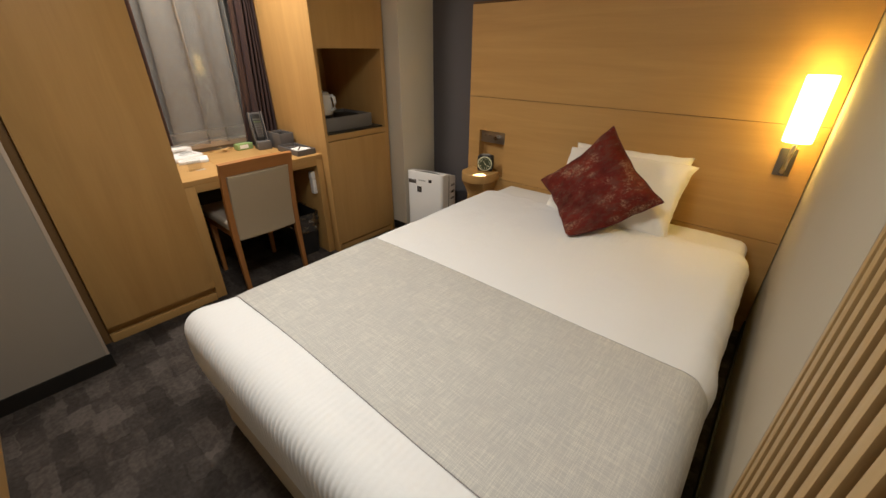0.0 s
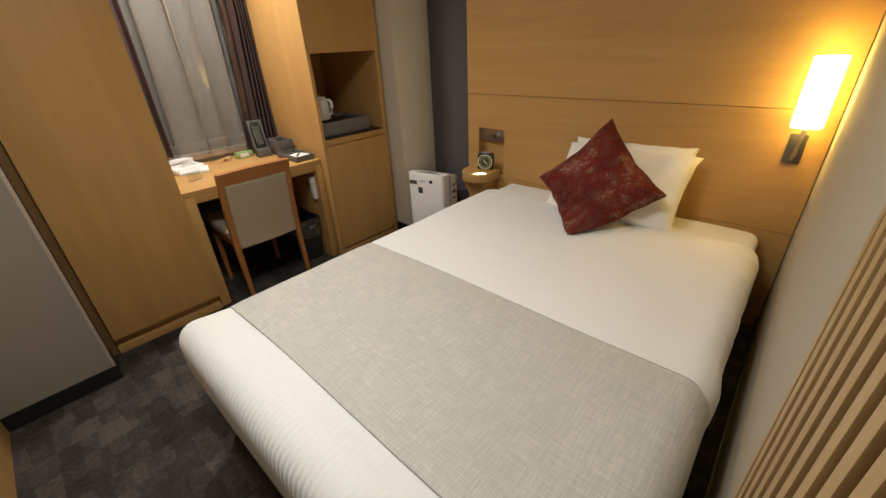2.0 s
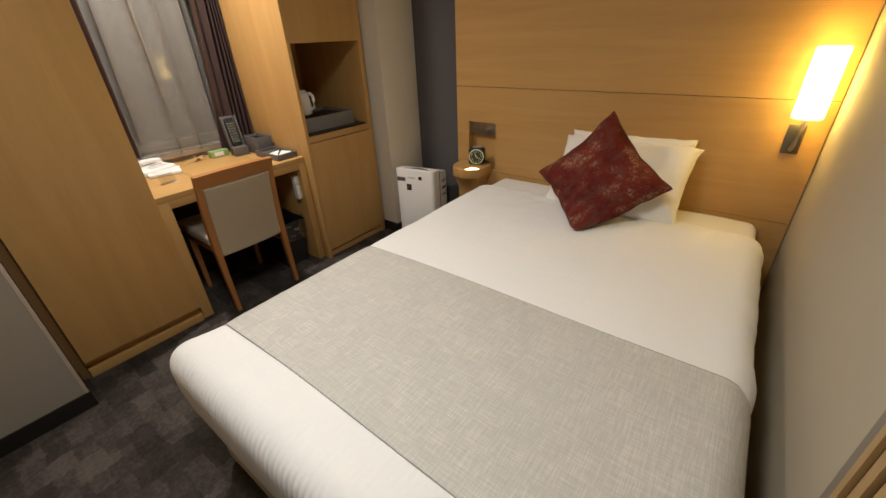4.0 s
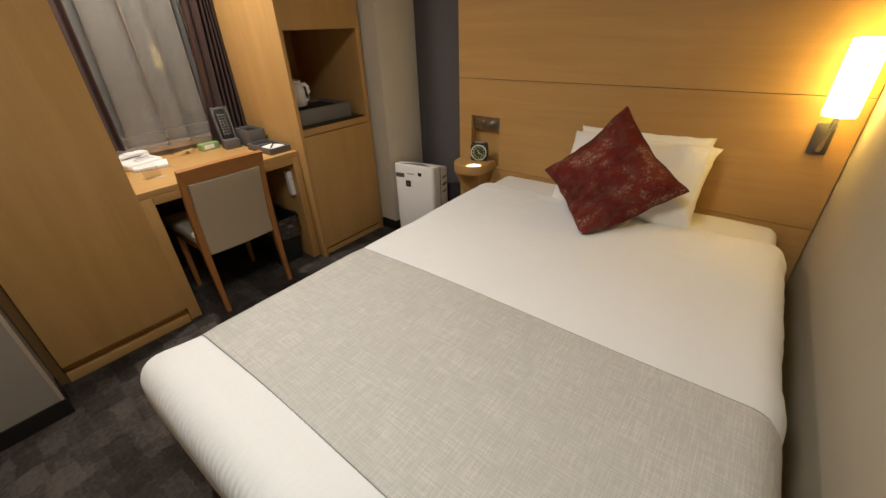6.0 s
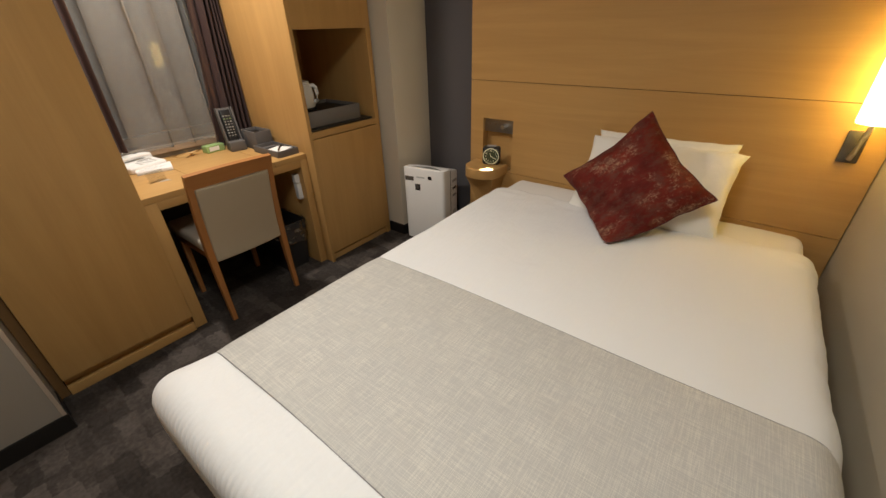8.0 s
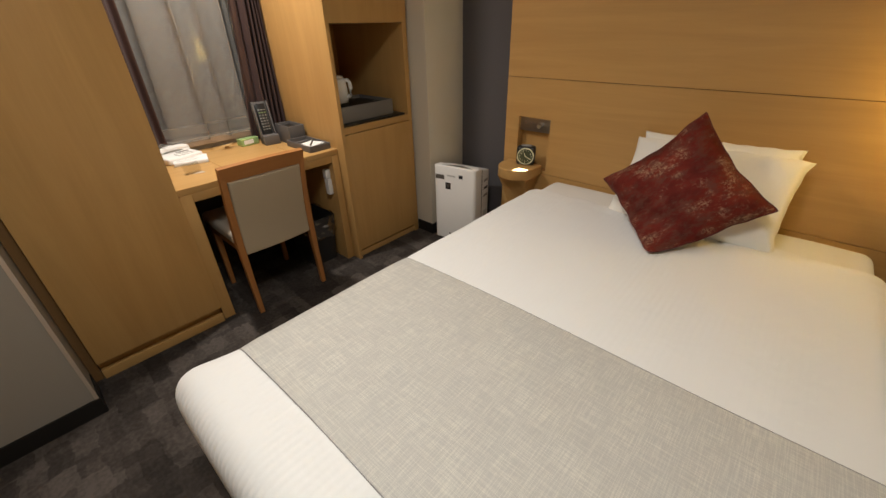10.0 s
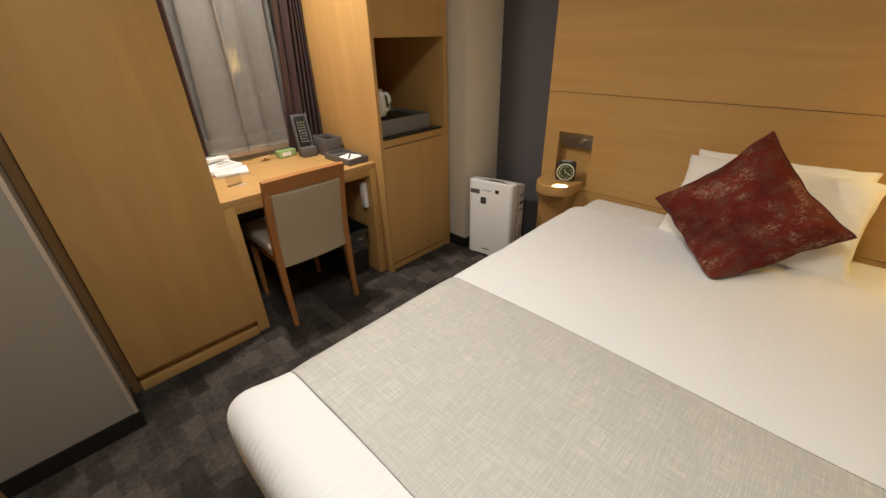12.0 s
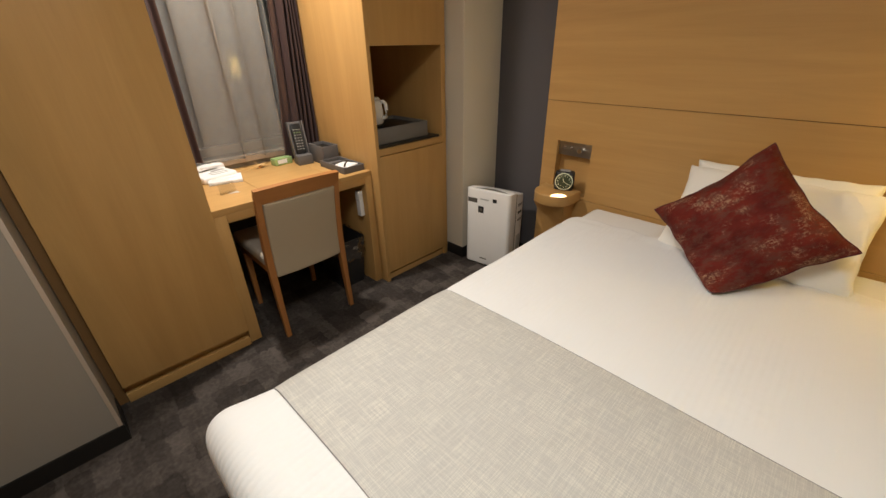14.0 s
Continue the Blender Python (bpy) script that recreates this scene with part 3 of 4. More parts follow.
def build_curtains():
    # sheer voile: soft folds, hemmed at the sill
    t = thing("sheer_curtain", (-2.885, 1.02, 0.79), "thin grey-white voile curtain in soft folds", "curtain")
    t.location.z = CEIL

    def surf(u, v):
        """Broad hanging bays with narrow doubled ridges between them."""
        def at(u, v):
            z = 0.781 + (CEIL - 0.02 - 0.781) * v
            a = 2 * math.pi * (4.3 * u + 0.42 + 0.10 * math.sin(u * 9.0) + 0.085 * math.sin(z * 1.9 + u * 5))
            k = int(a / (2 * math.pi))
            loop = (0.033, 0.028, 0.034, 0.026, 0.032, 0.028)[k % 6] * (0.82 + 0.25 * v)
            deep = (0.074, 0.056, 0.084, 0.056, 0.070, 0.060)[k % 6] * min(1.0, 0.35 + u * 5, 0.35 + (1 - u) * 5)
            tail = math.sin(a) if abs(math.sin(a)) > 1e-9 else 0.0
            y = 0.712 + 0.612 * u + 0.018 * u * min(1.0, v * 1.8) + loop * tail * min(1.0, u * 12, (1 - u) * 12)
            x = -2.893 + deep * ((1 - math.cos(a)) / 2) ** 1.4 * (0.75 + 0.25 * v)
            x += 0.006 * noise.noise(Vector((y * 10, z * 2.6, 0.4))) + 0.003 * noise.noise(Vector((y * 28, z * 5.5, 3.1)))
            low = max(0.0, 1 - v * 14) ** 2
            z += low * (0.010 * u + 0.004 * math.sin(u * 13 + 0.6))
            return Vector((x, y, z))
        e = 0.0015
        du, dv = at(u + e, v) - at(u - e, v), at(u, v + e) - at(u, v - e)
        nrm = dv.cross(du)
        return at(u, v), -nrm.normalized()

    part("cloth", sheet(surf, 300, 44, 0.0010), SHEER, t)

    def hem(u, v):
        return surf(u, v * 0.011)

    part("hem", sheet(hem, 300, 2, 0.0034), SHEER, t, "double bottom hem")
    t = thing("blackout_curtain", (-2.83, 1.42, CEIL), "plum-brown satin blackout curtain drawn into deep folds", "curtain", "blackout curtains")

    def surf2(u, v):
        """A flat leading flap, then sharp pleats that tighten towards the cabinet."""
        def at(u, v):
            z = 0.735 + (CEIL - 0.02 - 0.735) * v
            y0 = 1.262 + 0.075 * min(1.0, (z - 0.735) / 0.85)
            if u < 0.24:
                q = u / 0.24
                x, y = -2.822 - 0.035 * q ** 2, y0 + 0.36 * (1.494 - y0) * q
                x += 0.004 * math.sin(q * 7 + z * 2)
            else:
                q = (u - 0.24) / 0.76
                a = 2 * math.pi * 4.5 * q ** 1.12
                y = y0 + (1.494 - y0) * (0.36 + 0.62 * q) + 0.0052 * math.sin(a) * (1 - 0.4 * q)
                x = -2.857 + 0.066 * ((1 - math.cos(a)) / 2) ** 0.8 * (1 - 0.25 * q)
            x += 0.004 * noise.noise(Vector((u * 14, z * 5, 4))) + 0.003 * noise.noise(Vector((u * 5, z * 14, 8))) * max(0.0, 1.3 - z)
            return Vector((x, y + 0.003 * math.sin(z * 6 + u * 9), z))
        e = 0.001
        du, dv = at(u + e, v) - at(u - e, v), at(u, v + e) - at(u, v - e)
        return at(u, v), -dv.cross(du).normalized()

    part("cloth", sheet(surf2, 260, 40, 0.0022), DRAPE, t)
    t = thing("blackout_curtain", (-2.815, 0.74, CEIL), "plum-brown blackout curtain gathered beside the wardrobe", "curtain", "blackout curtains")

    def surf3(u, v):
        z = 0.815 + (CEIL - 0.02 - 0.815) * v
        y = 0.662 + 0.149 * u + 0.003 * math.sin(z * 5)
        a = u * math.pi * 6.5
        return Vector((-2.815 + 0.017 * math.sin(a) + 0.002 * math.sin(z * 4), y, z)), Vector((1, -0.017 * math.cos(a) * 128, 0)).normalized()

    part("cloth", sheet(surf3, 70, 16, 0.0025), DRAPE, t)
    t = thing("curtain_rail", (-2.84, 1.08, CEIL), "white double curtain rail on the ceiling", "curtain rail")
    part("rail", box(-2.89, -2.862, 0.66, 1.50, CEIL - 0.022, CEIL, 0.002), WHITE_PLASTIC, t)
    part("rail", box(-2.815, -2.787, 0.66, 1.50, CEIL - 0.022, CEIL, 0.002), WHITE_PLASTIC, t)


build_wardrobe()
build_desk()
build_tall_cabinet()
build_curtains()

# ---- bed ----
BX0, BX1, BTOP = -1.342, 0.100, 0.556


def build_bed():
    t = thing("bed", (-0.61, 1.35, 0), "double bed with a tucked white striped duvet", "bed")
    part("base", box(-1.302, 0.055, 0.322, 2.34, 0.030, 0.27, 0.012), BED_BASE, t, "cream cloth bed base")
    for x in (-1.2, -0.02):
        for y in (0.52, 1.35, 2.24):
            part("foot", lathe([(0, 0), (0.022, 0), (0.024, 0.030), (0, 0.030)], 16, (x, y, 0)), BLACK_PLASTIC, t)
    part("mattress", rounded(-1.315, 0.070, 0.36, 2.352, 0.24, 0.520, 0.05, 40, 0.004, 4.0), SHEET, t, "white fitted sheet over the mattress")
    bm = rounded(BX0, BX1, 0.283, 2.130, 0.222, BTOP, 0.085, 90, 0.004, 3.4, 2.0)
    for v in bm.verts:
        # sides tuck in towards the bottom, the top is slightly crowned and crumpled
        k = max(0.0, (0.40 - v.co.z) / 0.18)
        v.co.x += -0.035 * k * (1 if v.co.x > -0.6 else -1)
        v.co.y += 0.030 * k * k if v.co.y < 0.6 else 0
        if v.co.x < -1.1 and v.co.y < 0.52:
            v.co.x -= 0.042 * ((0.52 - v.co.y) / 0.2) ** 1.3 * min(1.0, (-1.1 - v.co.x) / 0.2)
        if v.co.z > 0.5:
            v.co.z += 0.006 * math.cos((v.co.x + 0.61) / 0.72 * 1.5) + (0.0012 if 0.42 < v.co.y < 1.15 else 0.004) * noise.noise(Vector((v.co.x * 9, v.co.y * 5, 3)))
        if v.co.x > -0.02:
            wr = noise.noise(Vector((3.0, v.co.y * 13, v.co.z * 7))) + 0.6 * noise.noise(Vector((9.0, v.co.y * 31, v.co.z * 12)))
            v.co.x += 0.0055 * wr * min(1.0, (v.co.x + 0.02) / 0.06) * (0.35 if 0.44 < v.co.y < 1.12 else 1.0)
            v.co.x += 0.012 * math.exp(-((v.co.y - 1.17) / 0.05) ** 2) * min(1.0, (v.co.x + 0.02) / 0.06)
        if v.co.y > 1.95 and v.co.z > 0.45:
            v.co.z += 0.008 * noise.noise(Vector((v.co.x * 11, v.co.y * 22, 7))) - 0.010 * max(0, (v.co.y - 2.03) / 0.1)
    part("duvet", bm, COTTON, t, "white duvet with a woven stripe")


def bed_profile(s):
    """Point and outward normal across the bed, s from 0 (low on the window side) to 1 (low on the wall side)."""
    r, low = 0.087, 0.30
    x0, x1, top = BX0 - 0.005, BX1 + 0.004, BTOP + 0.0048
    side = top - r - low
    arc = r * math.pi / 2
    flat = (x1 - x0) - 2 * r
    d = s * (2 * side + 2 * arc + flat)
    if d < side:
        return Vector((x0, 0, low + d)), Vector((-1, 0, 0))
    d -= side
    if d < arc:
        a = d / r
        return Vector((x0 + r - r * math.cos(a), 0, top - r + r * math.sin(a))), Vector((-math.cos(a), 0, math.sin(a)))
    d -= arc
    if d < flat:
        return Vector((x0 + r + d, 0, top + 0.0065 * math.sin(d / flat * math.pi))), Vector((0, 0, 1))
    d -= flat
    if d < arc:
        a = d / r
        return Vector((x1 - r + r * math.sin(a), 0, top - r + r * math.cos(a))), Vector((math.sin(a), 0, math.cos(a)))
    d -= arc
    return Vector((x1, 0, top - r - d)), Vector((1, 0, 0))


def build_runner():
    t = thing("bed_runner", (-0.61, 0.79, BTOP), "grey-beige woven bed runner with pale threads", "bed runner")

    def place(u, y):
        p, nrm = bed_profile(u)
        p.y = y + 0.004 * math.sin(p.x * 5)
        edge = min(abs(y - 0.468), abs(y - 1.108)) / 0.05
        p -= nrm * 0.003 * max(0.0, 1 - edge)
        p += nrm * 0.001 * noise.noise(Vector((p.x * 6, p.y * 6, 1.0)))
        return p, nrm

    part("cloth", sheet(lambda u, v: place(u, 0.468 + 0.640 * v), 150, 40, 0.0025), RUNNER, t)
    for y in (0.4665, 1.1095):
        pts = [place(i / 150, y)[0] + place(i / 150, y)[1] * 0.0005 for i in range(151)]
        part("piping", tube(pts, 0.0012, 6), RUNNER_EDGE, t, "thin dark grey edge seam")


def pillow_mesh(w, h, t, n=26, pinch=0.06, seed=0.0, crumple=0.006, dome=0.55, corner=0.0):
    """A stuffed pillow in x and y, thick in z."""
    bm = bmesh.new()
    top, bot = {}, {}
    for i in range(n + 1):
        for j in range(n + 1):
            u, v = 2 * i / n - 1, 2 * j / n - 1
            u, v = math.sin(u * math.pi / 2) * 0.35 + u * 0.65, math.sin(v * math.pi / 2) * 0.35 + v * 0.65
            x = u * w / 2 * (1 - pinch * (1 - v * v))
            y = v * h / 2 * (1 - pinch * (1 - u * u))
            cut = 1 - corner * (abs(u) * abs(v)) ** 5
            x, y = x * cut, y * cut
            sway = 0.35 * crumple * max(abs(u), abs(v)) ** 3
            x += sway * noise.noise(Vector((x * 16, y * 16, seed + 5)))
            y += sway * noise.noise(Vector((x * 16, y * 16, seed + 9)))
            q = max(0.0, (1 - u ** 4) * (1 - v ** 4))
            z = t / 2 * q ** dome
            c = crumple * noise.noise(Vector((x * 9, y * 9, seed))) * q ** 0.3
            edge = i in (0, n) or j in (0, n)
            top[i, j] = bm.verts.new((x, y, z + c + (0.0 if not edge else c)))
            bot[i, j] = top[i, j] if edge else bm.verts.new((x, y, -z + c))
    for i in range(n):
        for j in range(n):
            bm.faces.new((top[i, j], top[i + 1, j], top[i + 1, j + 1], top[i, j + 1]))
            f = (bot[i, j], bot[i, j + 1], bot[i + 1, j + 1], bot[i + 1, j])
            if len(set(f)) == 4 and not any(bm.faces.get(f) for _ in (0,)):
                bm.faces.new(f)
    return bm


def build_pillows():
    for k, (x, y, z, rx, rz, w, h) in enumerate(((-0.562, 2.245, 0.702, 65, 1, 0.585, 0.365), (-0.560, 2.145, 0.688, 50, -2, 0.635, 0.40))):
        bm = pillow_mesh(w, h, 0.155, 40, 0.035, 3.0 + k, 0.020, 0.38, -0.030)
        bm.transform(pose(x, y, z, rx, 0, rz))
        for v in bm.verts:
            v.co.y = min(v.co.y, 2.358)
        solid("pillow", bm, PILLOW_COTTON, "plump white cotton pillow leaning on the headboard", "pillow")["group"] = "pillows on the bed"
    # the cushion stands on one corner
    t = thing("cushion", (-0.60, 1.99, 0.775), "dark red jacquard cushion with worn gold flecks", "cushion")
    c0, c1, c2 = Vector((-0.606, 2.074, 1.018)), Vector((-0.900, 1.997, 0.713)), Vector((-0.292, 1.953, 0.736))
    ax = (c0 - c1).normalized()
    ay = (c0 - c2)
    ay = (ay - ax * ay.dot(ax)).normalized()
    az = ax.cross(ay)
    if az.y > 0:
        az = -az
    centre = (c1 + c2) / 2
    m = Matrix(((ax.x, ay.x, az.x, centre.x), (ax.y, ay.y, az.y, centre.y), (ax.z, ay.z, az.z, centre.z), (0, 0, 0, 1)))
    t.matrix_world = m
    bm = pillow_mesh(0.466, 0.466, 0.20, 30, 0.150, 8.0, 0.018, 0.66, 0.050)
    inv = m.inverted()
    floor_z = BTOP + 0.012
    down = inv.to_3x3() @ Vector((0, 0, 1))
    low = (math.copysign(0.7071, down.x), math.copysign(0.7071, down.y))
    for v in bm.verts:
        q = -(v.co.x * low[0] + v.co.y * low[1])
        if q > 0.280:
            cut = (q - 0.280) * 0.5
            v.co.x += low[0] * cut
            v.co.y += low[1] * cut
        p = m @ v.co
        d = floor_z + 0.085 - p.z
        if d > 0:
            p.y -= 0.85 * d
            p.z = floor_z + 0.085 * math.exp(-d / 0.085)
        v.co = inv @ p
    rim = [v.co.copy() for v in bm.verts]
    n = 30
    part("cover", bm, CUSHION, t, local=True)
    loop = []
    idx = {}
    k = 0
    for i in range(n + 1):
        for j in range(n + 1):
            idx[i, j] = k
            k += 1 if (i in (0, n) or j in (0, n)) else 2
    ring = [(i, 0) for i in range(n)] + [(n, j) for j in range(n)] + [(i, n) for i in range(n, 0, -1)] + [(0, j) for j in range(n, -1, -1)]
    part("piping", tube([rim[idx[r]] for r in ring], 0.0026, 8), PIPING, t, "dark red piped edge", local=True)


build_bed()
build_runner()
build_pillows()


# ---- bedside ----
def build_bed_lamp():
    x, y = 0.082, 2.268
    t = thing("wall_lamp", (x, 2.362, 0.90), "lit cylindrical wall lamp on a metal plate", "wall lamp")
    part("plate", box(0.043, 0.103, 2.352, 2.362, 0.846, 0.966, 0.002), LAMP_PLATE, t, "dark brushed metal wall plate")
    part("arm", tube([(0.074, 2.345, 0.868), (0.074, 2.334, 0.868), (0.0765, 2.318, 0.890), (0.080, 2.284, 0.962), (x, y, 1.000), (x, y, 1.03)], [0.0095, 0.0095, 0.009, 0.0085, 0.0085, 0.0085], 14), SATIN, t, "straight satin metal arm")
    part("toggle", lathe([(0, 0), (0.009, 0), (0.009, 0.010), (0.006, 0.016), (0, 0.016)], 14), SATIN, t, "small round switch knob").matrix_local = pose(0.060 - x, 2.352 - 2.362, 0.915 - 0.90, 90, 0, 0)
    part("lamp_holder", lathe([(0, 0), (0.014, 0), (0.016, 0.03), (0.016, 0.05), (0, 0.05)], 18, (x, y, 1.012)), WHITE_PLASTIC, t)
    sh = lathe([(0.046, 0.0), (0.049, 0.0), (0.0505, 0.010), (0.0505, 0.248), (0.049, 0.253), (0.046, 0.253), (0.046, 0.0)], 40, (x, y, 1.010))
    part("shade", sh, SHADE, t, "glowing white glass shade")


def build_nightstand():
    t = thing("bedside_shelf", (-1.505, 2.362, 0), "small rounded oak bedside shelf on the headboard", "bedside shelf")
    cx, yb, r = -1.532, 2.3615, 0.117
    pts = [(cx + r, yb), (cx + r, yb - 0.088)]
    pts += [(cx + r * math.cos(a), yb - 0.088 - r * math.sin(a)) for a in [math.pi * k / 24 for k in range(1, 24)]]
    pts += [(cx - r, yb - 0.088), (cx - r, yb)]
    part("top", prism(pts, 0.517, 0.581, 0.007), OAK_X, t)
    # tapering bracket under the shelf, down to the floor
    bm = bmesh.new()
    rows = []
    for k in range(13):
        f = k / 12
        z = 0.5165 * (1 - f)
        w = 0.055 + 0.045 * (1 - f) ** 3
        d = 0.045 + 0.11 * (1 - f) ** 2.5
        rows.append([bm.verts.new(p) for p in ((cx - w, yb, z), (cx - w, yb - d, z), (cx + w, yb - d, z), (cx + w, yb, z))])
    for a, b in zip(rows, rows[1:]):
        for i in range(4):
            bm.faces.new((a[i], a[(i + 1) % 4], b[(i + 1) % 4], b[i]))
    bm.faces.new(rows[0])
    bm.faces.new(rows[-1][::-1])
    part("bracket", bm, OAK_Z, t, "curved oak bracket")


def text_mesh(words, size):
    cu = bpy.data.curves.new("txt", "FONT")
    cu.body, cu.size, cu.align_x, cu.align_y, cu.extrude = words, size, "CENTER", "CENTER", 0.0003
    ob = bpy.data.objects.new("txt", cu)
    scene.collection.objects.link(ob)
    me = bpy.data.meshes.new_from_object(ob.evaluated_get(bpy.context.evaluated_depsgraph_get()))
    bpy.data.objects.remove(ob)
    return me


def build_clock():
    t = thing("alarm_clock", (-1.503, 2.312, 0.581), "black square alarm clock with a dark dial showing twenty past eleven", "clock", turn=24)
    # own axes: face towards -y
    part("case", rounded(-0.046, 0.046, -0.020, 0.030, 0.0, 0.093, 0.014, 10), BLACK_PLASTIC, t, local=True)
    part("dial", lathe([(0, 0), (0.0385, 0), (0.0385, 0.0015), (0, 0.0015)], 40), DIAL, t, "dark green dial", local=True).matrix_local = pose(0, -0.020, 0.047, 90, 0, 0)
    part("ring", lathe([(0.0375, 0), (0.0415, 0), (0.0415, 0.0035), (0.0375, 0.0035), (0.0375, 0)], 40), LUMEN, t, "pale dial ring", local=True).matrix_local = pose(0, -0.0195, 0.047, 90, 0, 0)
    bm = bmesh.new()
    for h in range(1, 13):
        me = text_mesh(str(h), 0.0115)
        a = math.radians(90 - 30 * h)
        me.transform(pose(0.0285 * math.cos(a), -0.0222, 0.047 + 0.0285 * math.sin(a), 90, 0, 0))
        bm.from_mesh(me)
        bpy.data.meshes.remove(me)
    part("numerals", bm, LUMEN, t, "pale hour numerals", local=True, smooth=False)
    for name, length, wide, ang in (("hour_hand", 0.017, 0.0026, 90 - 340), ("minute_hand", 0.026, 0.0018, 90 - 120)):
        ob = part(name, box(-0.004, length, -wide / 2, wide / 2, 0, 0.0008), LUMEN, t, local=True, smooth=False)
        ob.matrix_local = pose(0, -0.0232, 0.047) @ pose(0, 0, 0, 90, 0, 0) @ pose(0, 0, 0, 0, 0, ang)
    part("snooze_bar", box(-0.024, 0.024, -0.006, 0.016, 0.091, 0.098, 0.003), GREY_PLASTIC, t, "grey snooze bar", local=True)
    t.scale = (1.2, 1.2, 1.2)


def build_purifier():
    t = thing("air_purifier", (-1.908, 2.205, 0), "white floor-standing air purifier with a side grille", "air purifier", turn=10)
    # own axes: front towards -y; 0.33 wide, 0.215 deep, 0.54 high
    w, d, h = 0.156, 0.105, 0.540

    def shell(half, y0, y1, r0, r1, z0, z1, slope, bevel):
        """An upright shell with rounded corners; its top falls away towards the back."""
        pts = []
        for cx, cy, r, start in ((half - r0, y0 + r0, r0, -90), (half - r1, y1 - r1, r1, 0), (-half + r1, y1 - r1, r1, 90), (-half + r0, y0 + r0, r0, 180)):
            pts += [(cx + r * math.cos(radians(start + 15 * k)), cy + r * math.sin(radians(start + 15 * k))) for k in range(7)]
        bm = prism(pts, z0, z1, bevel)
        for v in bm.verts:
            if v.co.z > z1 - 0.05:
                v.co.z -= slope * (v.co.y - y0)
        return bm

    part("front_panel", shell(w, -d - 0.014, -0.025, 0.022, 0.004, 0.012, h, 0.12, 0.006), WHITE_PLASTIC, t, "smooth white front panel", local=True)
    part("body", shell(w - 0.003, -0.018, d, 0.004, 0.034, 0.012, h - 0.016, 0.30, 0.010), WHITE_PLASTIC, t, "white rear housing", local=True)
    part("seam", box(-w + 0.0015, w - 0.0015, -0.026, -0.0175, 0.02, h - 0.024), BLACK_PLASTIC, t, "dark seam between front and housing", local=True, smooth=False)
    y = -d - 0.0146
    part("control_strip", box(-w + 0.014, -w + 0.082, y, -d, h - 0.092, h - 0.062, 0.001), SLOT, t, "brown-grey control label", local=True)
    part("lettering", box(-w + 0.105, -w + 0.165, y, -d, h - 0.066, h - 0.056, 0.0005), KEY_GREY, t, "pale grey lettering bar", local=True)
    part("sensor_window", box(-0.066, -0.026, y, -d, 0.385, 0.430, 0.001), BLACK_PLASTIC, t, "square black sensor window", local=True)
    part("sensor_mark", box(-0.056, -0.036, y - 0.0006, y + 0.0008, 0.396, 0.419, 0.0002), SLOT, t, local=True)
    part("display", box(0.036, 0.064, y, -d, h - 0.070, h - 0.046, 0.001), BLACK_PLASTIC, t, "small black display", local=True)
    part("emblem", box(-0.045, 0.005, y, -d, 0.052, 0.060, 0.0005), SLOT, t, "small dark lettering bar", local=True)
    # lens-shaped outlet in the top
    n = 20
    arc = [(-0.105 + 0.225 * k / n, -0.092 + 0.004 * math.sin(math.pi * k / n)) for k in range(n + 1)]
    arc += [(-0.105 + 0.225 * k / n, -0.092 + 0.044 * math.sin(math.pi * k / n)) for k in range(n - 1, 0, -1)]
    bm = prism(arc, h - 0.006, h + 0.0012)
    for v in bm.verts:
        v.co.z -= 0.12 * (v.co.y + d + 0.014)
    part("outlet_slot", bm, SLOT, t, "curved dark air outlet slot", local=True)
    for k in range(3):
        z = 0.425 - 0.052 * k
        part("grille_slot", box(w - 0.012, w - 0.0018, 0.010, 0.066, z, z + 0.017, 0.002), GREY_PLASTIC if k != 1 else BLACK_PLASTIC, t, local=True)
    part("side_grip", box(w - 0.012, w - 0.0022, 0.012, 0.062, 0.10, 0.22, 0.002), KEY_GREY, t, local=True)
    part("base_plate", box(-w + 0.015, w - 0.015, -d + 0.012, d - 0.012, 0, 0.014, 0.003), GREY_PLASTIC, t, local=True)


build_bed_lamp()
build_nightstand()
build_clock()
build_purifier()


# ---- chair, bin ----
def rail(pts, w, d, bm=None):
    """A rectangular bar through (x, y, z) points; w along y, d along x."""
    own = bmesh.new()
    rows = []
    for i, (x, y, z) in enumerate(pts):
        ww = w[i] if isinstance(w, (list, tuple)) else w
        dd = d[i] if isinstance(d, (list, tuple)) else d
        rows.append([own.verts.new(p) for p in ((x - dd / 2, y - ww / 2, z), (x + dd / 2, y - ww / 2, z), (x + dd / 2, y + ww / 2, z), (x - dd / 2, y + ww / 2, z))])
    for a, b in zip(rows, rows[1:]):
        for i in range(4):
            own.faces.new((a[i], a[(i + 1) % 4], b[(i + 1) % 4], b[i]))
    own.faces.new(rows[0][::-1])
    own.faces.new(rows[-1])
    bmesh.ops.recalc_face_normals(own, faces=own.faces[:])
    long_edges = [e for e in own.edges if abs(e.verts[0].co.z - e.verts[1].co.z) > 1e-4]
    bmesh.ops.bevel(own, geom=long_edges, offset=0.004, segments=2, profile=0.6, affect="EDGES")
    return merge(bm, own)


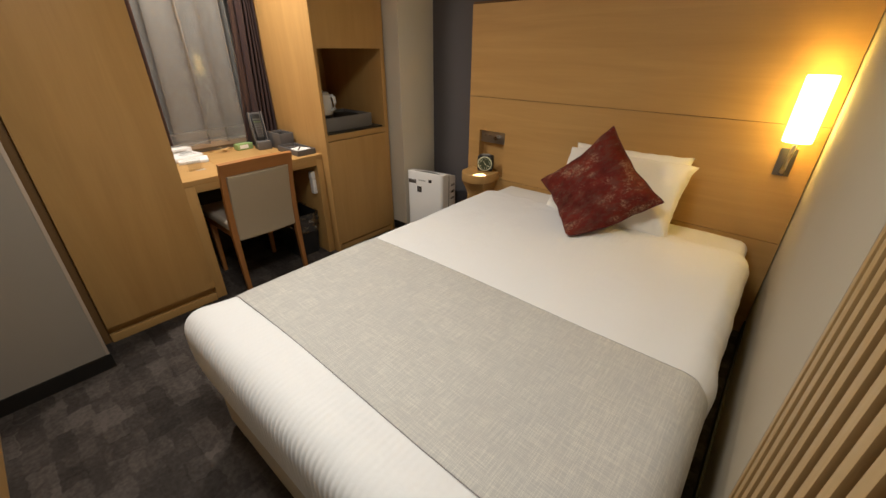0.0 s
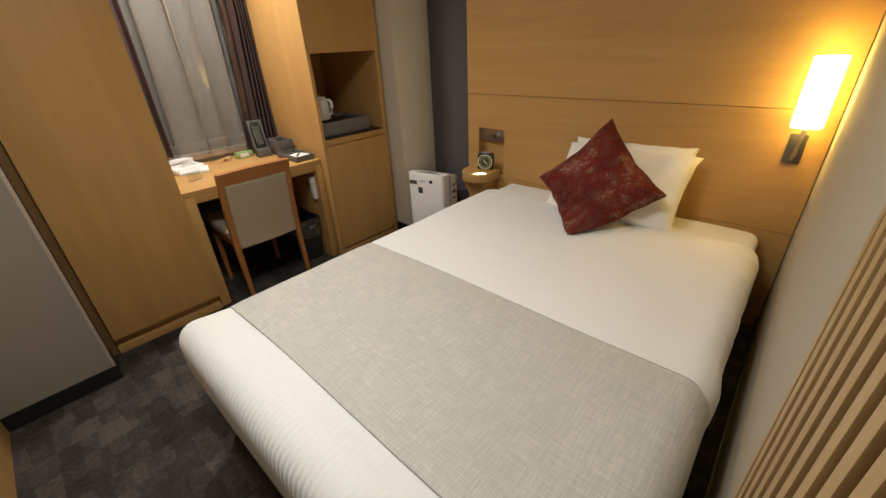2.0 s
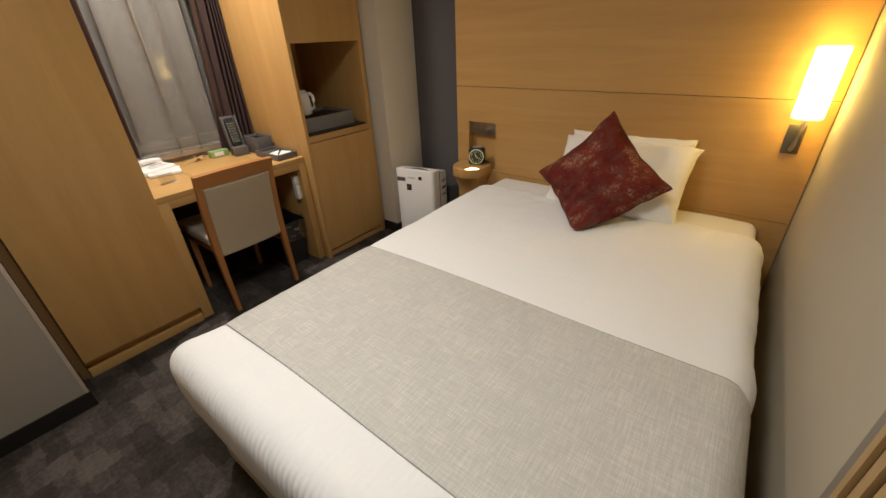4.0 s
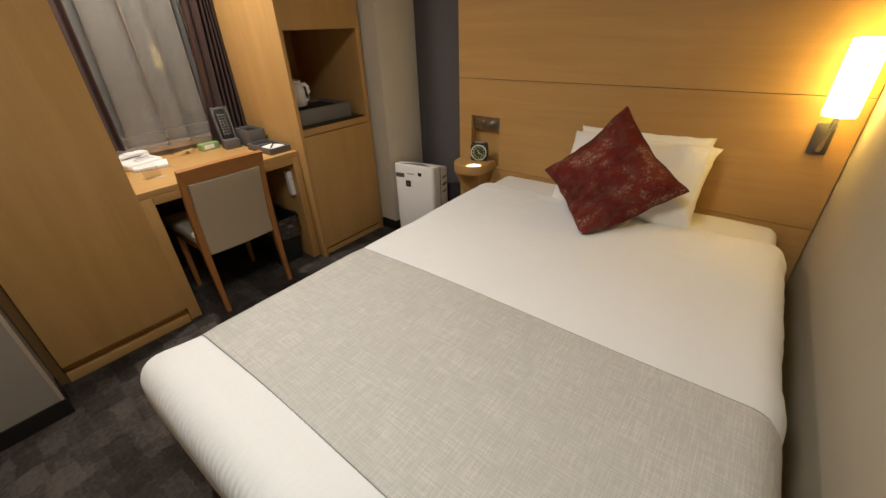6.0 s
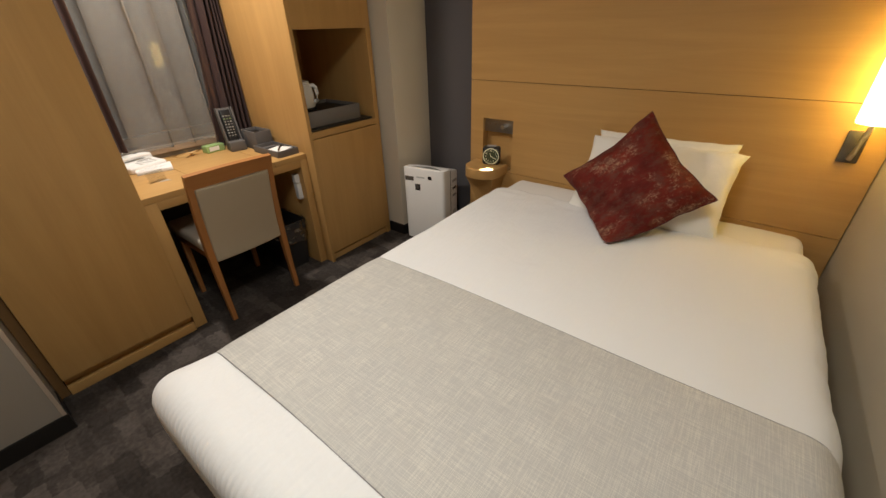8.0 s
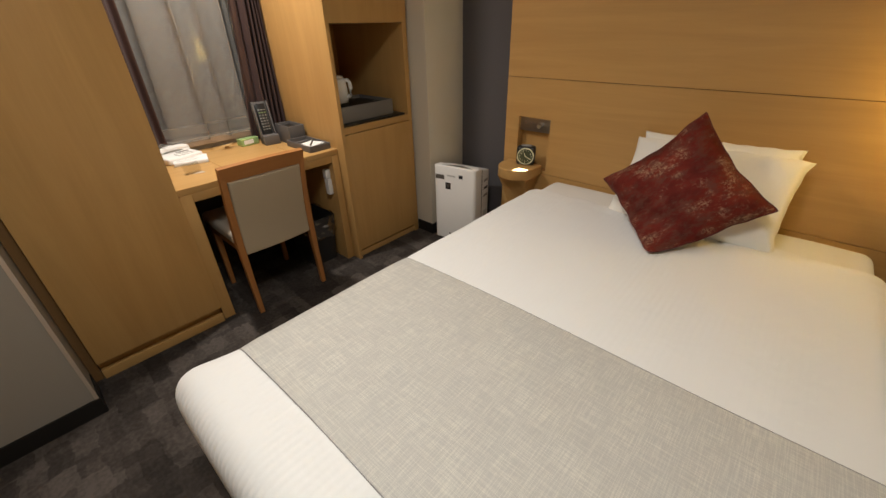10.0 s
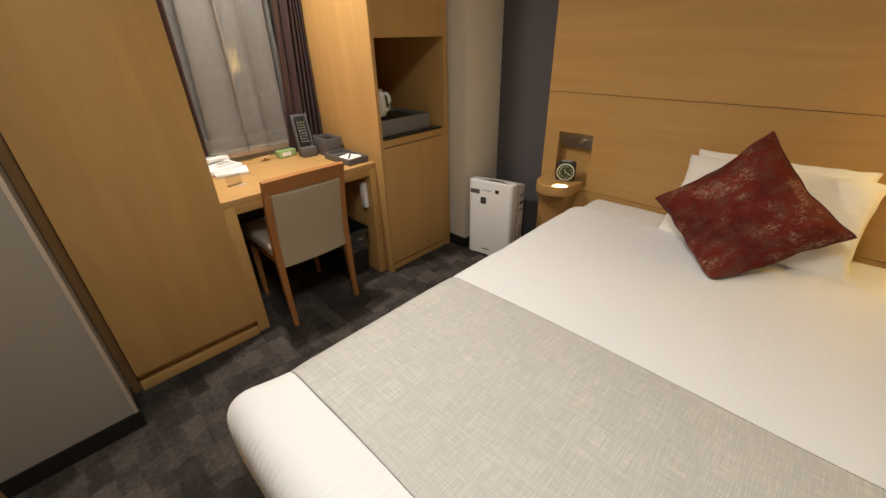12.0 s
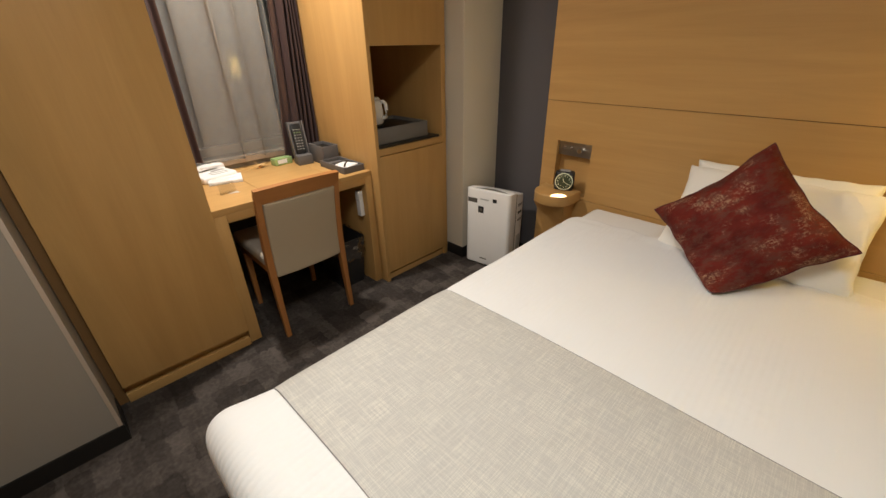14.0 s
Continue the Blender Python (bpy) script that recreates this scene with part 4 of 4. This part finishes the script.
def build_chair():
    t = thing("desk_chair", (-2.38, 1.01, 0), "brown wooden chair with taupe upholstery pushed under the desk", "chair")
    ya, yb = 0.818, 1.204
    spine = [(-2.185, 0.0), (-2.200, 0.22), (-2.205, 0.42), (-2.188, 0.60), (-2.150, 0.80)]
    for y in (ya, yb):
        part("rear_leg", rail([(x, y, z) for x, z in spine], [0.024, 0.028, 0.032, 0.030, 0.026], [0.026, 0.034, 0.040, 0.034, 0.024]), CHAIR_WOOD, t)
    # curved top rail
    def top(u, v):
        y = ya - 0.013 + (yb - ya + 0.026) * u
        bow = 0.016 * math.sin(u * math.pi)
        z = 0.742 + 0.070 * v + 0.008 * math.sin(u * math.pi)
        return Vector((-2.164 + 0.020 * v + bow, y, z)), Vector((1, 0, -0.2)).normalized()
    bm = sheet(top, 16, 4, 0.026)
    part("top_rail", bm, CHAIR_WOOD_Y, t)
    bm = rounded(-0.016, 0.016, ya + 0.016, yb - 0.016, 0.350, 0.742, 0.008, 20)
    for v in bm.verts:
        f = (v.co.z - 0.42) / 0.32
        v.co.x += -2.200 + 0.043 * max(0, f) ** 1.5 + 0.014 * math.sin((v.co.y - ya) / (yb - ya) * math.pi)
    part("backrest", bm, UPHOLSTERY, t, "taupe leatherette back panel")
    part("seat", rounded(-2.63, -2.215, 0.800, 1.222, 0.405, 0.470, 0.022, 20, 0.004, 6), SEAT_COVER, t, "pale leatherette seat")
    part("seat_frame", box(-2.615, -2.215, 0.815, 1.207, 0.360, 0.408, 0.004), CHAIR_WOOD_Y, t)
    for y in (0.835, 1.187):
        part("front_leg", rail([(-2.595, y, 0.0), (-2.595, y, 0.40)], [0.024, 0.034], [0.024, 0.034]), CHAIR_WOOD, t)


def build_bin():
    t = thing("waste_bin", (-2.46, 1.35, 0), "black waste bin with a clear plastic liner", "waste bin")
    def shell(y0, y1, x0, x1, h, inset, thick):
        bm = bmesh.new()
        def ring(k, z, s):
            return [bm.verts.new((cx, cy, z)) for cx, cy in ((x0 + k - s, y0 + k - s), (x1 - k + s, y0 + k - s), (x1 - k + s, y1 - k + s), (x0 + k - s, y1 - k + s))]
        rings = [ring(inset, 0, 0), ring(0, h, 0), ring(thick, h, 0), ring(inset + thick, 0.01, 0)]
        for a, b in zip(rings, rings[1:]):
            for i in range(4):
                bm.faces.new((a[i], a[(i + 1) % 4], b[(i + 1) % 4], b[i]))
        bm.faces.new(rings[0][::-1])
        bm.faces.new(rings[-1])
        bmesh.ops.bevel(bm, geom=[e for e in bm.edges if abs(e.verts[0].co.z - e.verts[1].co.z) > 0.05], offset=0.014, segments=3, profile=0.5, affect="EDGES")
        return bm
    part("bucket", shell(1.245, 1.448, -2.60, -2.335, 0.315, 0.022, 0.004), BIN_BLACK, t)
    def liner(u, v):
        a = u * 2 * math.pi
        c, s = math.cos(a), math.sin(a)
        x = -2.4675 + 0.137 * abs(c) ** 0.4 * (1 if c > 0 else -1)
        y = 1.3465 + 0.106 * abs(s) ** 0.4 * (1 if s > 0 else -1)
        z = 0.324 - 0.115 * v - 0.03 * v * math.sin(a * 2 + 1)
        out = Vector((c, s, 0))
        wob = 0.020 * noise.noise(Vector((x * 34, y * 34, z * 22))) + 0.007 * noise.noise(Vector((x * 90, y * 90, z * 70)))
        return Vector((x, y, z)) + out * (0.001 + abs(wob)), out
    part("liner", sheet(liner, 110, 14, 0.0008), BIN_LINER, t, "crumpled clear plastic liner")


build_chair()
build_bin()


# ---- things on the desk and in the open shelf ----
def build_desk_things():
    z = 0.725
    # telephone: a low wedge with the handset across its far end
    t = thing("telephone", (-2.805, 0.835, z), "white desk telephone with its handset on the cradle", "telephone", turn=-76)
    bm = rounded(-0.095, 0.095, -0.075, 0.085, 0.0, 0.034, 0.010, 12)
    for v in bm.verts:
        if v.co.z > 0.015:
            v.co.z += 0.16 * (0.085 - v.co.y) * 0.12
    part("body", bm, WHITE_PLASTIC, t, local=True)
    bm = rounded(-0.098, 0.098, -0.072, -0.026, 0.036, 0.062, 0.012, 22)
    for v in bm.verts:
        v.co.z += 0.010 * (1 - (v.co.x / 0.098) ** 2) - 0.004
    hs = part("handset", bm, WHITE_PLASTIC, t, "curved white handset", local=True)
    for x in (-0.076, 0.076):
        part("earpiece", rounded(x - 0.021, x + 0.021, -0.073, -0.025, 0.028, 0.046, 0.008, 8), WHITE_PLASTIC, hs, local=True)
    part("display", box(-0.070, 0.000, -0.014, 0.006, 0.032, 0.0375, 0.001), GREY_PLASTIC, t, "grey display", local=True)
    for i in range(4):
        for j in range(3):
            part("key", box(-0.058 + 0.024 * i, -0.044 + 0.024 * i, 0.018 + 0.020 * j, 0.030 + 0.020 * j, 0.030, 0.0370 - j * 0.0004, 0.001), KEY_GREY, t, local=True)
    # spiral booklet
    t = thing("spiral_notepad", (-2.690, 0.868, z), "white spiral-bound guide booklet", "notepad", turn=-16)
    part("pages", box(-0.075, 0.052, -0.085, 0.075, 0, 0.016, 0.001), PAPER, t, local=True)
    part("cover", box(-0.074, 0.050, -0.084, 0.074, 0.0165, 0.0178, 0.0004), PAPER, t, "white printed cover", local=True)
    for k in range(6):
        part("printed_line", box(-0.060 + 0.017 * k, -0.055 + 0.017 * k, -0.070, 0.055 - 0.022 * (k % 3), 0.0179, 0.0182), KEY_GREY, t, local=True, smooth=False)
    for k in range(15):
        a = [2 * math.pi * i / 10 for i in range(11)]
        part("coil", tube([(0.052 + 0.009 * math.cos(q), -0.080 + 0.0107 * k, 0.010 + 0.0095 * math.sin(q)) for q in a], 0.0016, 5), WHITE_PLASTIC, t, local=True)
    # acrylic card stand
    t = thing("card_stand", (-2.49, 0.80, z), "clear acrylic triangular card stand", "card stand", turn=12)
    part("panel", merge(None, box(-0.001, 0.001, -0.040, 0.040, 0, 0.055, 0.0003), pose(0.016, 0, 0, 0, -17, 0)), ACRYLIC, t, local=True)
    part("foot", box(-0.018, 0.016, -0.040, 0.040, 0, 0.002, 0.0003), ACRYLIC, t, local=True)
    part("printed_card", prism([(0.022, -0.010), (0.050, 0.038), (0.014, 0.042)], 0, 0.0014), SILL, t, "small pale triangular card", local=True, smooth=False)
    # folded paper crane
    t = thing("paper_crane", (-2.812, 1.10, z), "small folded gold paper crane ornament", "ornament", turn=20)

    def flap(points, thick=0.0006):
        own = bmesh.new()
        v = [own.verts.new(p) for p in points]
        own.faces.new(v)
        own.normal_update()
        push = own.faces[:][0].normal * thick
        back = [own.verts.new(Vector(p) + push) for p in points]
        own.faces.new(back[::-1])
        for i in range(len(v)):
            j = (i + 1) % len(v)
            own.faces.new((v[i], v[j], back[j], back[i]))
        return own
    for side in (-1, 1):
        part("wing", flap([(-0.016, 0, 0.018), (0.016, 0, 0.018), (0.004, 0.052 * side, 0.026)]), CRANE, t, local=True, smooth=False)
        part("body", flap([(-0.020, 0.0005 * side, 0.018), (0.020, 0.0005 * side, 0.018), (0.0, 0.010 * side, 0.0)]), CRANE, t, local=True, smooth=False)
    part("neck", flap([(0.010, -0.002, 0.006), (0.010, 0.003, 0.010), (0.042, 0, 0.042)]), CRANE, t, local=True, smooth=False)
    part("beak", flap([(0.042, 0, 0.042), (0.039, 0.002, 0.037), (0.052, 0, 0.033)]), CRANE, t, local=True, smooth=False)
    part("tail", flap([(-0.010, -0.002, 0.006), (-0.010, 0.003, 0.010), (-0.044, 0, 0.038)]), CRANE, t, "pointed paper tail", local=True, smooth=False)
    # green packet
    t = thing("green_packet", (-2.80, 1.225, z), "small translucent green wrapped box", "packet", turn=6)
    part("box", box(-0.028, 0.028, -0.055, 0.055, 0, 0.042, 0.004), GREEN, t, local=True)
    part("label", box(0.0282, 0.0290, -0.040, 0.02, 0.010, 0.034), PAPER, t, "pale paper label", local=True, smooth=False)
    # remote control stand
    t = thing("remote_stand", (-2.715, 1.325, z), "dark grey leatherette stand holding a remote control", "remote stand", turn=-8)
    lean = pose(0, 0, 0.010, 0, -13, 0)
    part("base", box(-0.04, 0.045, -0.045, 0.045, 0, 0.055, 0.003), GREY_LEATHER, t, local=True)
    part("back", merge(None, box(-0.030, -0.018, -0.045, 0.045, 0.0, 0.235, 0.003), lean), GREY_LEATHER, t, local=True)
    for s in (-1, 1):
        part("side", merge(None, box(-0.030, 0.012, 0.041 * s - 0.004, 0.041 * s + 0.004, 0.0, 0.235, 0.002), lean), GREY_LEATHER, t, local=True)
    r = thing("remote_control", (-2.715, 1.325, z), "black remote control with small coloured keys", "remote control", turn=-8)
    part("body", merge(None, box(-0.016, 0.006, -0.028, 0.028, 0.030, 0.222, 0.005), lean), BLACK_PLASTIC, r, local=True)
    for i in range(8):
        for j in range(3):
            own = box(0.006, 0.0085, -0.0165 + 0.0165 * j - 0.0036, -0.0165 + 0.0165 * j + 0.0036, 0.075 + 0.016 * i - 0.0024, 0.075 + 0.016 * i + 0.0024)
            part("key", merge(None, own, lean), GREEN if i == 6 else KEY_GREY if (i + j) % 3 else GREY_PLASTIC, r, local=True, smooth=False)
    # tall box
    t = thing("storage_box", (-2.66, 1.425, z), "dark grey leatherette desk caddy", "desk caddy")
    part("wall", box(-2.745, -2.575, 1.385, 1.393, z, z + 0.105, 0.002), GREY_LEATHER, t)
    part("wall", box(-2.745, -2.575, 1.480, 1.488, z, z + 0.105, 0.002), GREY_LEATHER, t)
    part("wall", box(-2.745, -2.737, 1.393, 1.480, z, z + 0.105, 0.002), GREY_LEATHER, t)
    part("wall", box(-2.583, -2.575, 1.393, 1.480, z, z + 0.105, 0.002), GREY_LEATHER, t)
    part("floor", box(-2.737, -2.583, 1.393, 1.480, z, z + 0.085, 0.0), GREY_LEATHER, t)
    part("lining", box(-2.736, -2.584, 1.394, 1.479, z + 0.0855, z + 0.0875), TRAY_BLACK, t, smooth=False)
    t = thing("stationery_tray", (-2.45, 1.41, z), "shallow dark grey tray with paper and a pen", "tray")
    part("wall", box(-2.572, -2.315, 1.355, 1.363, z, z + 0.036, 0.002), GREY_LEATHER, t)
    part("wall", box(-2.572, -2.315, 1.480, 1.488, z, z + 0.036, 0.002), GREY_LEATHER, t)
    part("wall", box(-2.572, -2.564, 1.363, 1.480, z, z + 0.036, 0.002), GREY_LEATHER, t)
    part("wall", box(-2.323, -2.315, 1.363, 1.480, z, z + 0.036, 0.002), GREY_LEATHER, t)
    part("floor", box(-2.564, -2.323, 1.363, 1.480, z, z + 0.016, 0.0), GREY_LEATHER, t)
    part("divider", box(-2.478, -2.472, 1.363, 1.480, z + 0.016, z + 0.033, 0.001), GREY_LEATHER, t)
    n = thing("note_paper", (-2.40, 1.420, z + 0.0165), "stack of white note paper", "paper", turn=16)
    part("sheets", box(-0.052, 0.052, -0.05, 0.05, 0.0, 0.014, 0.001), PAPER, n, local=True)
    p = thing("pen", (-2.40, 1.42, z + 0.0308), "slim black pen lying on note paper", "pen", turn=-38)
    part("barrel", tube([(-0.065, 0, 0.004), (-0.06, 0, 0.004), (0.055, 0, 0.004), (0.068, 0, 0.004)], [0.003, 0.004, 0.004, 0.001], 10), BLACK_PLASTIC, p, local=True)


def build_shelf_things():
    z = 0.842
    t = thing("serving_tray", (-2.40, 1.755, z), "flat black serving tray", "tray")
    part("tray", box(-2.62, -2.228, 1.535, 2.010, z, z + 0.012, 0.004), TRAY_BLACK, t)
    t = thing("tea_box", (-2.42, 1.73, z + 0.012), "grey leatherette tea box with a black open top", "box")
    zb = z + 0.012
    part("wall", box(-2.278, -2.270, 1.545, 1.950, zb, zb + 0.088, 0.002), TRAY_GREY, t)
    part("wall", box(-2.600, -2.592, 1.545, 1.950, zb, zb + 0.088, 0.002), TRAY_GREY, t)
    part("wall", box(-2.592, -2.278, 1.545, 1.553, zb, zb + 0.088, 0.002), TRAY_GREY, t)
    part("wall", box(-2.592, -2.278, 1.942, 1.950, zb, zb + 0.088, 0.002), TRAY_GREY, t)
    part("floor", box(-2.592, -2.278, 1.553, 1.942, zb, zb + 0.066, 0.0), TRAY_GREY, t)
    part("lining", box(-2.591, -2.279, 1.554, 1.941, zb + 0.0665, zb + 0.069), TRAY_BLACK, t, "black lining", smooth=False)
    k = thing("electric_kettle", (-2.456, 1.672, zb + 0.069), "white electric kettle with a looped handle", "kettle", turn=35)
    part("base", lathe([(0, 0), (0.072, 0), (0.074, 0.006), (0.070, 0.018), (0, 0.018)], 32), BLACK_PLASTIC, k, "black power base", local=True)
    part("body", lathe([(0, 0.019), (0.066, 0.019), (0.071, 0.03), (0.070, 0.09), (0.064, 0.140), (0.058, 0.150), (0, 0.153)], 40), WHITE_PLASTIC, k, local=True)
    part("lid", lathe([(0, 0.153), (0.054, 0.153), (0.052, 0.163), (0.020, 0.167), (0.018, 0.174), (0, 0.175)], 32), WHITE_PLASTIC, k, local=True)
    part("spout", tube([(-0.050, 0, 0.115), (-0.066, 0, 0.135), (-0.082, 0, 0.148)], [0.020, 0.015, 0.010], 12), WHITE_PLASTIC, k, local=True)
    part("handle", tube([(0.056, 0, 0.138), (0.078, 0, 0.142), (0.091, 0, 0.130), (0.095, 0, 0.095), (0.090, 0, 0.058), (0.066, 0, 0.046)], [0.011, 0.011, 0.0105, 0.0105, 0.0105, 0.011], 12), WHITE_PLASTIC, k, "looped white handle", local=True)


build_desk_things()
build_shelf_things()


# ---- ceiling lights ----
def build_downlight(x, y, r):
    t = thing("ceiling_light", (x, y, CEIL), "round recessed ceiling light", "ceiling light", "ceiling lights")
    part("trim_ring", lathe([(r, -0.010), (r + 0.018, -0.010), (r + 0.022, 0.0), (r, 0.0), (r, -0.010)], 40, (x, y, CEIL)), WHITE_PLASTIC, t)
    part("diffuser", lathe([(0, -0.004), (r, -0.004), (r, 0.0), (0, 0.0)], 40, (x, y, CEIL)), glow("lit_diffuser", ROOM, 3.0), t, "lit diffuser")


build_downlight(*MAIN_XY, 0.29)
build_downlight(*DESK_XY, 0.07)
